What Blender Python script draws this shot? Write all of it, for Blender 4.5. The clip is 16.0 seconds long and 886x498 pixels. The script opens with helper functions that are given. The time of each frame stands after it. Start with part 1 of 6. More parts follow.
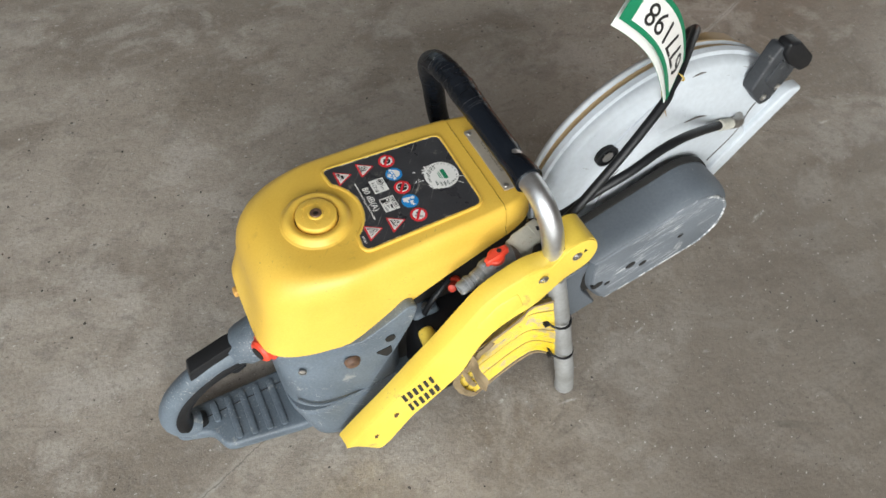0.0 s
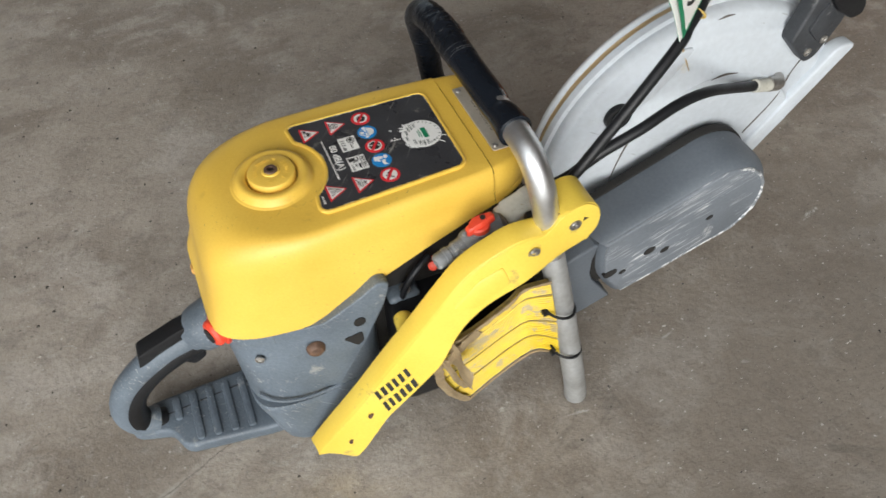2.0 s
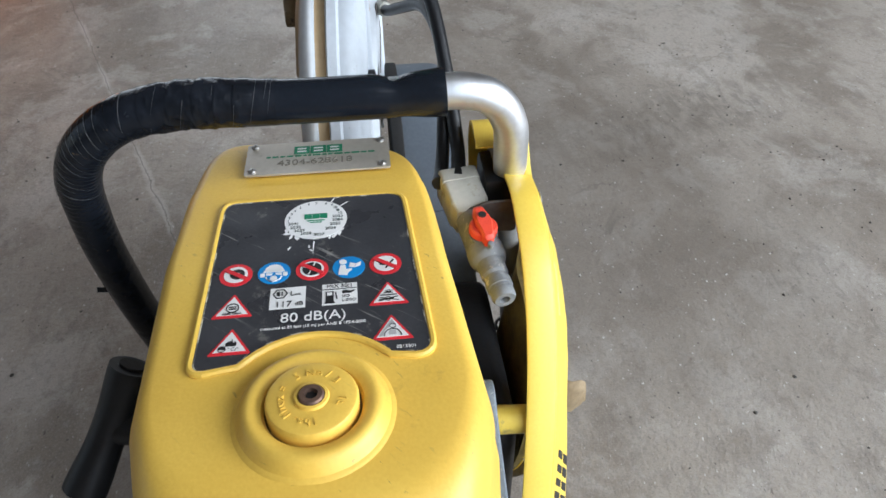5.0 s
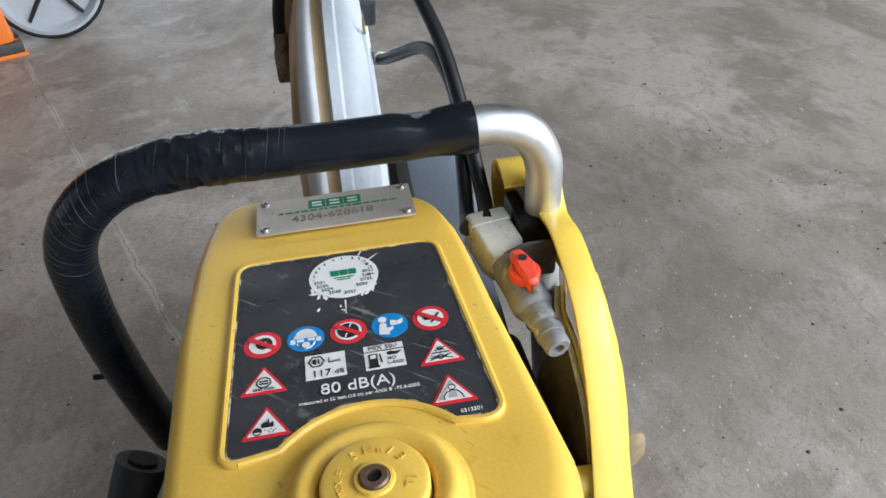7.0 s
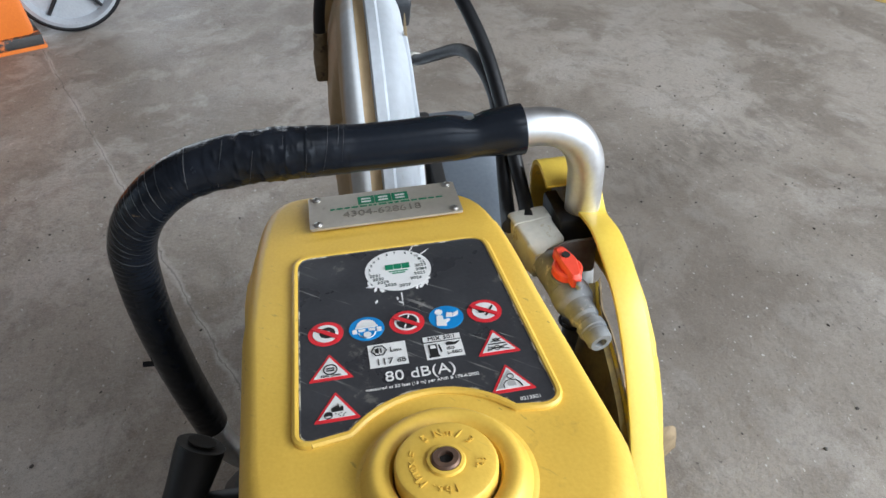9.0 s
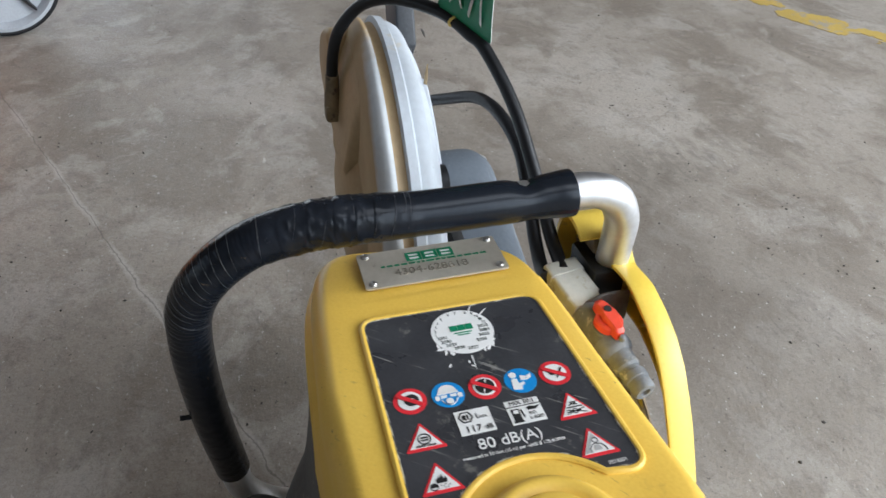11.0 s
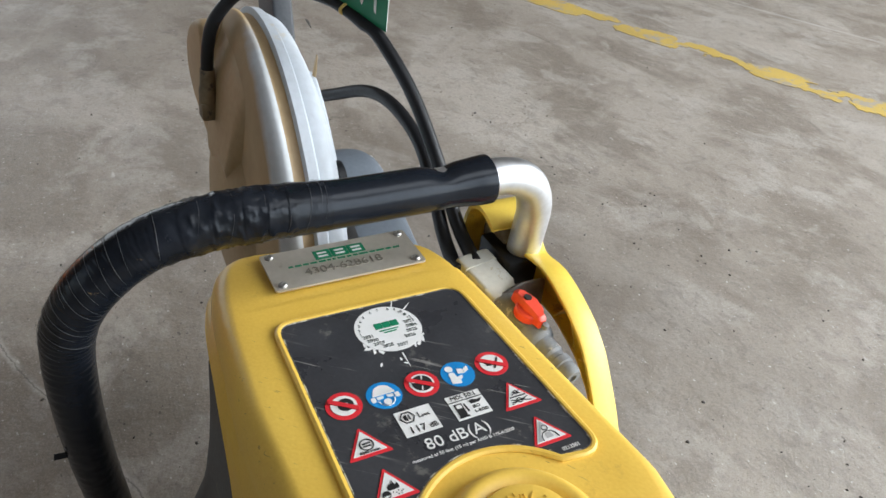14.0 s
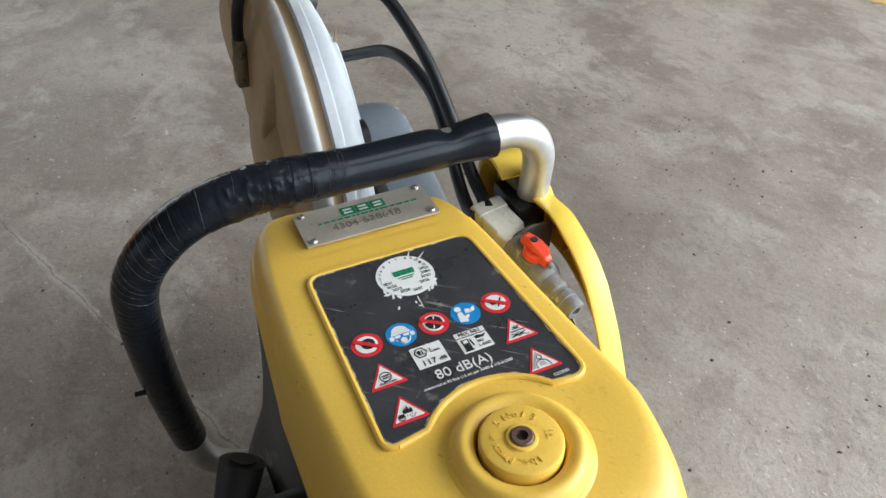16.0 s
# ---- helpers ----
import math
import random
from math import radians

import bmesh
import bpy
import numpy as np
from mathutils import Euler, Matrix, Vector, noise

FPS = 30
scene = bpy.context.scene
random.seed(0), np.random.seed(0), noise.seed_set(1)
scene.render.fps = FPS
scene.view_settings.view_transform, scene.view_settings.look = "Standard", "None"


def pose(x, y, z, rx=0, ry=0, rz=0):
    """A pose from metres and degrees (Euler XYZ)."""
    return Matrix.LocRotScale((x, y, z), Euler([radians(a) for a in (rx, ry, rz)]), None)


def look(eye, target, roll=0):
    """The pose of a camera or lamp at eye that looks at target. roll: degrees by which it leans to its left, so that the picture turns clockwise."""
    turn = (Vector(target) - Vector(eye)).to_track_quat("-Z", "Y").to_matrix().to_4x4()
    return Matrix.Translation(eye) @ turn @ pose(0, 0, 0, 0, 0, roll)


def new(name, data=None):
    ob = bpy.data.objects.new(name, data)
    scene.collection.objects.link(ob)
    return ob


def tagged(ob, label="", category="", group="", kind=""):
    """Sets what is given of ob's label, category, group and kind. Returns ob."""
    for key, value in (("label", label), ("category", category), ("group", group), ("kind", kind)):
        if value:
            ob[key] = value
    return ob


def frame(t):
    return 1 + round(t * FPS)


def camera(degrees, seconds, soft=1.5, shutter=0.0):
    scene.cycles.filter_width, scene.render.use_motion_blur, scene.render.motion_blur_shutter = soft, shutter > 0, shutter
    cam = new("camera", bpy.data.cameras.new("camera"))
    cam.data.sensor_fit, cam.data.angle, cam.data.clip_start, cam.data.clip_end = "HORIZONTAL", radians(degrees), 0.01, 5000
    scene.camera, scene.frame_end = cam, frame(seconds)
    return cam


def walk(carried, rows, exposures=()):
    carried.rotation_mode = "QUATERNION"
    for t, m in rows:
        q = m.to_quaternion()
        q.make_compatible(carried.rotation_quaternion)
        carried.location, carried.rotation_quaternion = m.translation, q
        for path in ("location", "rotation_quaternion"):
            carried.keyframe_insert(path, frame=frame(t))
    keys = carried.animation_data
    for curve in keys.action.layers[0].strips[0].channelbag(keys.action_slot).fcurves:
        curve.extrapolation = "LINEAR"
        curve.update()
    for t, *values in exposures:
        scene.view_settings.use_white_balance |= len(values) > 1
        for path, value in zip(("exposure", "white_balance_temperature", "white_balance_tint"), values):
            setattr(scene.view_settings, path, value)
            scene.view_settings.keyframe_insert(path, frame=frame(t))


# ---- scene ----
cam = camera(62.0, 16.0, shutter=0.15)
PATH = [
    (0, (-0.116, -0.492, 0.948), (0.468, 0.553, -0.655), 3.5),
    (0.5, (0.017, -0.506, 0.929), (0.442, 0.639, -0.654), 2.9),
    (1, (0.121, -0.555, 0.858), (0.469, 0.656, -0.695), 1.6),
    (1.5, (0.107, -0.583, 0.809), (0.457, 0.651, -0.725), -0.5),
    (2, (-0.035, -0.512, 0.814), (0.444, 0.676, -0.723), -1.1),
    (2.5, (-0.166, -0.417, 0.834), (0.506, 0.649, -0.719), -1.1),
    (3, (-0.216, -0.302, 0.83), (0.709, 0.517, -0.744), 1.5),
    (3.5, (-0.243, -0.156, 0.808), (0.884, 0.329, -0.771), 4.7),
    (4, (-0.269, -0.016, 0.76), (1.006, 0.076, -0.778), 6.7),
    (4.5, (-0.271, -0.02, 0.679), (1.114, -0.125, -0.76), 3.6),
    (4.7, (-0.247, -0.04, 0.649), (1.217, -0.164, -0.708), 1.3),
    (6.8, (-0.182, -0.011, 0.569), (1.428, -0.257, -0.592), -3.7),
    (7, (-0.186, -0.005, 0.585), (1.429, -0.252, -0.568), -3.5),
    (7.5, (-0.192, 0.017, 0.599), (1.427, -0.226, -0.55), -3.2),
    (8, (-0.195, 0.024, 0.596), (1.421, -0.218, -0.558), -2.9),
    (10.5, (-0.196, 0.047, 0.6), (1.397, -0.249, -0.573), -0.9),
    (11, (-0.169, 0.109, 0.643), (1.384, -0.349, -0.531), 1.3),
    (11.5, (-0.118, 0.213, 0.626), (1.378, -0.431, -0.535), 3.6),
    (12, (-0.127, 0.222, 0.616), (1.343, -0.509, -0.526), 5.1),
    (12.5, (-0.122, 0.194, 0.617), (1.337, -0.593, -0.501), 6.0),
    (13, (-0.128, 0.174, 0.615), (1.326, -0.643, -0.49), 6.3),
    (13.5, (-0.137, 0.159, 0.612), (1.307, -0.674, -0.493), 6.4),
    (14, (-0.142, 0.143, 0.611), (1.292, -0.7, -0.498), 6.4),
    (14.5, (-0.143, 0.131, 0.602), (1.281, -0.711, -0.522), 6.0),
    (15, (-0.14, 0.135, 0.605), (1.278, -0.684, -0.544), 5.2),
    (15.5, (-0.15, 0.134, 0.618), (1.268, -0.654, -0.552), 4.1),
    (16, (-0.185, 0.133, 0.657), (1.207, -0.526, -0.618), 0.4),
]
walk(cam, [(t, look(eye, target, roll)) for t, eye, target, roll in PATH], exposures=[(0, -0.33, 6400, 7), (1.5, -0.47, 6490, 8), (2.5, -0.45, 6550, 9), (3.5, -0.22, 6720, 8), (4.5, -0.1, 5750, 8), (7, -0.1, 5800, 8), (10.5, -0.05, 5850, 8), (13, 0.10, 6010, 8), (16, 0.0, 6060, 7)])

# ---- light: unseen gates in the walls and an unseen roof light, all added ----
world = bpy.data.worlds.new("daylight")
scene.world = world
world.use_nodes = True
_wn = world.node_tree.nodes
_sky = _wn.new("ShaderNodeTexSky")
_sky.sky_type = "NISHITA"
_sky.sun_disc = False
_sky.sun_elevation = radians(38)
_sky.sun_rotation = radians(200)
world.node_tree.links.new(_sky.outputs[0], _wn["Background"].inputs[0])
_wn["Background"].inputs[1].default_value = 0.12


def area_light(name, eye, target, w, h, watts, colour):
    data = bpy.data.lights.new(name, "AREA")
    data.shape, data.size, data.size_y, data.energy, data.color = "RECTANGLE", w, h, watts, colour
    ob = new(name, data)
    ob.matrix_world = look(eye, target)
    return ob


area_light("south_gate_daylight", (-1.5, -4.35, 1.95), (0.0, 0, 0.3), 3.5, 3.4, 425, (1.0, 0.99, 0.97))
area_light("west_gate_daylight", (-3.35, -2.2, 1.9), (0.2, 0.0, 0.30), 2.4, 3.2, 95, (0.92, 0.965, 1.0))
# added fill in place of warm light bounced from the north side
area_light("north_warm_fill", (0.0, 7.85, 1.9), (0.0, 0, 0.3), 6.0, 3.4, 20, (1.0, 0.86, 0.66))
# unseen source, added for the glare on the far floor
area_light("east_glare_fill", (6.85, 2.2, 1.6), (1.2, 0.4, 0.0), 4.2, 3.0, 85, (1.0, 0.97, 0.92))
# unseen overhead source, added to brighten the hood's top
area_light("roof_fill", (-2.1, -2.0, 4.95), (-2.1, -2.0, 0), 2.3, 2.3, 55, (1.0, 0.99, 0.97))


# ---- materials ----
def nodes_of(name):
    m = bpy.data.materials.new(name)
    m.use_nodes = True
    return m, m.node_tree.nodes, m.node_tree.links


def surface(name, light, dark, rough=0.5, metal=0.0, coarse=14.0, fine=220.0, bump=0.15, wear=None, wear_at=0.62, wear_scale=30.0, gloss_var=0.12, coat=0.0, scratch=None, scratch_turn=(0, 0, 0), scratch_at=0.66, spec=0.5):
    """Two colours mixed by coarse and fine noise, a third one where it is worn, uneven gloss and a fine relief."""
    m, n, k = nodes_of(name)
    bsdf = n["Principled BSDF"]
    co = n.new("ShaderNodeTexCoord")
    n1, n2 = n.new("ShaderNodeTexNoise"), n.new("ShaderNodeTexNoise")
    n1.inputs["Scale"].default_value, n1.inputs["Detail"].default_value = coarse, 6
    n2.inputs["Scale"].default_value, n2.inputs["Detail"].default_value = fine, 4
    for t in (n1, n2):
        k.new(co.outputs["Object"], t.inputs["Vector"])
    mix = n.new("ShaderNodeMix")
    mix.data_type = "RGBA"
    mix.inputs[6].default_value, mix.inputs[7].default_value = (*dark, 1), (*light, 1)
    add = n.new("ShaderNodeMath")
    add.operation = "MULTIPLY_ADD"
    k.new(n2.outputs["Fac"], add.inputs[0])
    add.inputs[1].default_value = 0.5
    k.new(n1.outputs["Fac"], add.inputs[2])
    mr = n.new("ShaderNodeMapRange")
    mr.inputs[1].default_value, mr.inputs[2].default_value = 0.5, 1.0
    k.new(add.outputs[0], mr.inputs[0])
    k.new(mr.outputs[0], mix.inputs[0])
    colour = mix.outputs[2]
    if wear:
        n3 = n.new("ShaderNodeTexNoise")
        n3.inputs["Scale"].default_value, n3.inputs["Detail"].default_value, n3.inputs["Roughness"].default_value = wear_scale, 9, 0.72
        k.new(co.outputs["Object"], n3.inputs["Vector"])
        r3 = n.new("ShaderNodeMapRange")
        r3.inputs[1].default_value, r3.inputs[2].default_value = wear_at, wear_at + 0.06
        k.new(n3.outputs["Fac"], r3.inputs[0])
        mx = n.new("ShaderNodeMix")
        mx.data_type = "RGBA"
        mx.inputs[7].default_value = (*wear, 1)
        k.new(r3.outputs[0], mx.inputs[0])
        k.new(colour, mx.inputs[6])
        colour = mx.outputs[2]
    if scratch:
        mp = n.new("ShaderNodeMapping")
        mp.vector_type = "TEXTURE"
        mp.inputs["Rotation"].default_value = scratch_turn
        mp.inputs["Scale"].default_value = (1.0, 0.045, 0.045)
        k.new(co.outputs["Object"], mp.inputs["Vector"])
        n4, n5 = n.new("ShaderNodeTexNoise"), n.new("ShaderNodeTexNoise")
        n4.inputs["Scale"].default_value, n4.inputs["Detail"].default_value, n4.inputs["Distortion"].default_value = 22.0, 5, 0.6
        n5.inputs["Scale"].default_value, n5.inputs["Detail"].default_value = 18.0, 3
        k.new(mp.outputs[0], n4.inputs["Vector"])
        k.new(co.outputs["Object"], n5.inputs["Vector"])
        r4, r5, mu = n.new("ShaderNodeMapRange"), n.new("ShaderNodeMapRange"), n.new("ShaderNodeMath")
        r4.inputs[1].default_value, r4.inputs[2].default_value, r4.inputs[4].default_value = scratch_at, scratch_at + 0.05, 0.8
        r5.inputs[1].default_value, r5.inputs[2].default_value = 0.45, 0.60
        mu.operation = "MULTIPLY"
        k.new(n4.outputs["Fac"], r4.inputs[0])
        k.new(n5.outputs["Fac"], r5.inputs[0])
        k.new(r4.outputs[0], mu.inputs[0])
        k.new(r5.outputs[0], mu.inputs[1])
        ms = n.new("ShaderNodeMix")
        ms.data_type = "RGBA"
        ms.inputs[7].default_value = (*scratch, 1)
        k.new(mu.outputs[0], ms.inputs[0])
        k.new(colour, ms.inputs[6])
        colour = ms.outputs[2]
    k.new(colour, bsdf.inputs["Base Color"])
    rr = n.new("ShaderNodeMapRange")
    rr.inputs[3].default_value, rr.inputs[4].default_value = max(0.03, rough - gloss_var), min(1.0, rough + gloss_var)
    k.new(n1.outputs["Fac"], rr.inputs[0])
    k.new(rr.outputs[0], bsdf.inputs["Roughness"])
    bsdf.inputs["Metallic"].default_value = metal
    bsdf.inputs["Specular IOR Level"].default_value = spec
    bsdf.inputs["Coat Weight"].default_value = coat
    if bump:
        b = n.new("ShaderNodeBump")
        b.inputs["Strength"].default_value, b.inputs["Distance"].default_value = bump, 0.001
        k.new(n2.outputs["Fac"], b.inputs["Height"])
        k.new(b.outputs[0], bsdf.inputs["Normal"])
    return m


def concrete_floor():
    """Worn grey-brown concrete: broad stains, scuffs, dark pits, pale chips, one long joint and a patch of painted
    shade.
    """
    m, n, k = nodes_of("worn_concrete")
    bsdf = n["Principled BSDF"]
    co = n.new("ShaderNodeTexCoord")

    def noise_at(scale, detail=6, rough=0.6, stretch=(1, 1, 1), turn=0.0, distort=0.0):
        mp = n.new("ShaderNodeMapping")
        mp.inputs["Scale"].default_value = stretch
        mp.inputs["Rotation"].default_value = (0, 0, turn)
        k.new(co.outputs["Object"], mp.inputs["Vector"])
        t = n.new("ShaderNodeTexNoise")
        t.inputs["Scale"].default_value, t.inputs["Detail"].default_value = scale, detail
        t.inputs["Roughness"].default_value, t.inputs["Distortion"].default_value = rough, distort
        k.new(mp.outputs[0], t.inputs["Vector"])
        return t.outputs["Fac"]

    def ramp(value, lo, hi, a=0.0, b=1.0):
        r = n.new("ShaderNodeMapRange")
        for i, v in enumerate((lo, hi, a, b)):
            r.inputs[i + 1].default_value = v
        k.new(value, r.inputs[0])
        return r.outputs[0]

    def blend(fac, first, second, mode="MIX"):
        x = n.new("ShaderNodeMix")
        x.data_type, x.blend_type = "RGBA", mode
        k.new(fac, x.inputs[0])
        for i, c in ((6, first), (7, second)):
            if isinstance(c, tuple):
                x.inputs[i].default_value = (*c, 1)
            else:
                k.new(c, x.inputs[i])
        return x.outputs[2]

    c = blend(ramp(noise_at(1.1, 6, 0.58, (1, 1.2, 1), 0.5, 0.4), 0.36, 0.64), (0.300, 0.258, 0.210), (0.455, 0.408, 0.350))
    c = blend(ramp(noise_at(3.1, 14, 0.60, (0.85, 1.3, 1), -0.5, 0.5), 0.49, 0.58, 0, 0.74), c, (0.222, 0.184, 0.145))
    c = blend(ramp(noise_at(6.5, 14, 0.64, (1, 1.2, 1), 0.3, 0.4), 0.52, 0.60, 0, 0.58), c, (0.50, 0.462, 0.412))
    c = blend(ramp(noise_at(11, 14, 0.66, (1, 1.3, 1), -0.4, 0.5), 0.53, 0.60, 0, 0.38), c, (0.215, 0.180, 0.145))
    c = blend(ramp(noise_at(27, 12, 0.70, (1, 1.2, 1), 0.8, 0.3), 0.54, 0.63, 0, 0.42), c, (0.185, 0.163, 0.139))
    c = blend(ramp(noise_at(62, 10, 0.72), 0.55, 0.66, 0, 0.45), c, (0.47, 0.445, 0.408))
    c = blend(ramp(noise_at(140, 6, 0.72), 0.50, 0.66, 0.0, 0.42), c, (0.170, 0.152, 0.132))
    c = blend(ramp(noise_at(420, 3, 0.7), 0.50, 0.70, 0.0, 0.40), c, (0.50, 0.475, 0.435))
    c = blend(ramp(noise_at(520, 3, 0.7, (1, 1, 1), 0.7), 0.52, 0.70, 0.0, 0.45), c, (0.120, 0.106, 0.092))
    c = blend(ramp(noise_at(26, 4, 0.6, (1, 2.2, 1), 1.1, 0.4), 0.70, 0.73, 0.0, 0.7), c, (0.60, 0.575, 0.54))
    # shade on the floor ahead of the saw, painted as a brown patch
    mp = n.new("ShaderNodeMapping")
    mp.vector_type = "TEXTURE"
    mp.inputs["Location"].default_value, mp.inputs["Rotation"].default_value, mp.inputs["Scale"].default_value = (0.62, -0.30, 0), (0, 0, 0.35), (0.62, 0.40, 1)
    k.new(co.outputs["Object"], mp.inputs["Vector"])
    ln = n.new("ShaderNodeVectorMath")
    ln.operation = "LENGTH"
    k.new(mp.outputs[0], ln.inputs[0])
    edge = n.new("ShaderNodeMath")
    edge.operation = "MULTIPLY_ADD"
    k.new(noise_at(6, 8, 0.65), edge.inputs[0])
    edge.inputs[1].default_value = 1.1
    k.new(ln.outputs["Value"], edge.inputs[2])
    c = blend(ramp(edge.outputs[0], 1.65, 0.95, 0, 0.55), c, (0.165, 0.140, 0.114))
    # a trodden track of tyre blocks across the floor ahead of the saw
    mp = n.new("ShaderNodeMapping")
    mp.vector_type = "TEXTURE"
    mp.inputs["Location"].default_value, mp.inputs["Rotation"].default_value, mp.inputs["Scale"].default_value = (0.80, -0.52, 0), (0, 0, -1.20), (1, 1, 1)
    k.new(co.outputs["Object"], mp.inputs["Vector"])
    ts = n.new("ShaderNodeSeparateXYZ")
    k.new(mp.outputs[0], ts.inputs[0])
    ta = n.new("ShaderNodeMath")
    ta.operation = "ABSOLUTE"
    k.new(ts.outputs["Y"], ta.inputs[0])
    tw = n.new("ShaderNodeMath")
    tw.operation = "MULTIPLY_ADD"
    k.new(noise_at(14, 5, 0.6), tw.inputs[0])
    tw.inputs[1].default_value = 0.06
    k.new(ta.outputs[0], tw.inputs[2])
    te = n.new("ShaderNodeMath")
    te.operation = "ABSOLUTE"
    k.new(ts.outputs["X"], te.inputs[0])
    tl = n.new("ShaderNodeMath")
    tl.operation = "MULTIPLY"
    k.new(ramp(te.outputs[0], 0.42, 0.15), tl.inputs[0])
    k.new(ramp(noise_at(24, 5, 0.6, (1, 2.6, 1), -0.55, 0.6), 0.44, 0.58, 0.2, 1.0), tl.inputs[1])
    tm = n.new("ShaderNodeMath")
    tm.operation = "MULTIPLY"
    k.new(ramp(tw.outputs[0], 0.125, 0.075, 0, 0.45), tm.inputs[0])
    k.new(tl.outputs[0], tm.inputs[1])
    c = blend(tm.outputs[0], c, (0.140, 0.121, 0.101))
    # short dark cracks where an old repair has broken up
    rid = n.new("ShaderNodeMath")
    rid.operation = "SUBTRACT"
    k.new(noise_at(3.4, 5, 0.55, (1, 1.2, 1), 1.1, 0.9), rid.inputs[0])
    rid.inputs[1].default_value = 0.5
    rab = n.new("ShaderNodeMath")
    rab.operation = "ABSOLUTE"
    k.new(rid.outputs[0], rab.inputs[0])
    crk = n.new("ShaderNodeMath")
    crk.operation = "MULTIPLY"
    k.new(ramp(rab.outputs[0], 0.016, 0.002, 0, 0.30), crk.inputs[0])
    k.new(ramp(noise_at(4.5, 4, 0.6, (1, 1, 1), 0.4), 0.55, 0.64), crk.inputs[1])
    c = blend(crk.outputs[0], c, (0.075, 0.066, 0.056))
    c = blend(ramp(noise_at(95, 2, 0.5, (1, 1.6, 1), 0.3), 0.70, 0.73, 0, 0.6), c, (0.045, 0.040, 0.034))
    c = blend(ramp(noise_at(120, 2, 0.5, (1, 1.6, 1), 0.9), 0.70, 0.72, 0, 0.6), c, (0.72, 0.70, 0.66))
    c = blend(ramp(noise_at(17, 7, 0.7, (1, 1.8, 1), 0.2, 0.4), 0.67, 0.71, 0, 0.75), c, (0.60, 0.58, 0.54))
    # the joint: y = 0.417 x - 0.006, with a ragged edge
    sep = n.new("ShaderNodeSeparateXYZ")
    k.new(co.outputs["Object"], sep.inputs[0])
    line = n.new("ShaderNodeMath")
    line.operation = "MULTIPLY_ADD"
    k.new(sep.outputs["X"], line.inputs[0])
    line.inputs[1].default_value = -0.417
    k.new(sep.outputs["Y"], line.inputs[2])
    wob = n.new("ShaderNodeMath")
    wob.operation = "MULTIPLY_ADD"
    k.new(noise_at(22, 6, 0.7), wob.inputs[0])
    wob.inputs[1].default_value = 0.022
    k.new(line.outputs[0], wob.inputs[2])
    off = n.new("ShaderNodeMath")
    off.operation = "ADD"
    k.new(wob.outputs[0], off.inputs[0])
    off.inputs[1].default_value = 0.006 - 0.011
    ab = n.new("ShaderNodeMath")
    ab.operation = "ABSOLUTE"
    k.new(off.outputs[0], ab.inputs[0])
    gaps = ramp(noise_at(9, 4, 0.6), 0.42, 0.56)
    pale = n.new("ShaderNodeMath")
    pale.operation = "MULTIPLY"
    k.new(ramp(ab.outputs[0], 0.008, 0.001, 0, 0.75), pale.inputs[0])
    k.new(gaps, pale.inputs[1])
    c = blend(pale.outputs[0], c, (0.58, 0.55, 0.51))
    c = blend(ramp(ab.outputs[0], 0.0016, 0.0004, 0, 0.6), c, (0.10, 0.088, 0.075))
    # a second, pale joint beyond the painted line: y = 0.40 x - 2.625
    far = n.new("ShaderNodeMath")
    far.operation = "MULTIPLY_ADD"
    k.new(sep.outputs["X"], far.inputs[0])
    far.inputs[1].default_value = -0.40
    k.new(sep.outputs["Y"], far.inputs[2])
    fo = n.new("ShaderNodeMath")
    fo.operation = "ADD"
    k.new(far.outputs[0], fo.inputs[0])
    fo.inputs[1].default_value = 2.625
    fa = n.new("ShaderNodeMath")
    fa.operation = "ABSOLUTE"
    k.new(fo.outputs[0], fa.inputs[0])
    c = blend(ramp(fa.outputs[0], 0.011, 0.006, 0, 0.6), c, (0.50, 0.475, 0.44))
    k.new(c, bsdf.inputs["Base Color"])
    k.new(ramp(noise_at(6, 6, 0.7), 0.3, 0.7, 0.42, 0.68), bsdf.inputs["Roughness"])
    bsdf.inputs["Specular IOR Level"].default_value = 0.5
    hgt = n.new("ShaderNodeMath")
    hgt.operation = "MULTIPLY_ADD"
    k.new(noise_at(150, 5, 0.7), hgt.inputs[0])
    hgt.inputs[1].default_value = 0.35
    k.new(noise_at(26, 7, 0.7), hgt.inputs[2])
    b = n.new("ShaderNodeBump")
    b.inputs["Strength"].default_value, b.inputs["Distance"].default_value = 0.6, 0.005
    k.new(hgt.outputs[0], b.inputs["Height"])
    k.new(b.outputs[0], bsdf.inputs["Normal"])
    return m


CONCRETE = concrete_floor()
# dark brown so the unseen walls throw back little, warm light
PLASTER = surface("brown_plaster", (0.22, 0.160, 0.105), (0.150, 0.106, 0.070), 0.85, coarse=2, fine=60)
STEEL_SHEET = surface("roof_sheet", (0.19, 0.155, 0.12), (0.14, 0.112, 0.085), 0.6, coarse=3)
YELLOW = surface("yellow_plastic", (0.81, 0.545, 0.092), (0.70, 0.435, 0.060), 0.44, coarse=9, fine=500, bump=0.10, wear=(0.60, 0.37, 0.06), wear_at=0.615, wear_scale=15, scratch=(0.40, 0.25, 0.06), scratch_turn=(0, 0.2, 0.7), scratch_at=0.66)
YELLOW_BAR = surface("lemon_plastic", (0.81, 0.600, 0.092), (0.73, 0.505, 0.064), 0.42, coarse=12, fine=420, bump=0.10, wear=(0.45, 0.33, 0.09), wear_at=0.615, wear_scale=24)
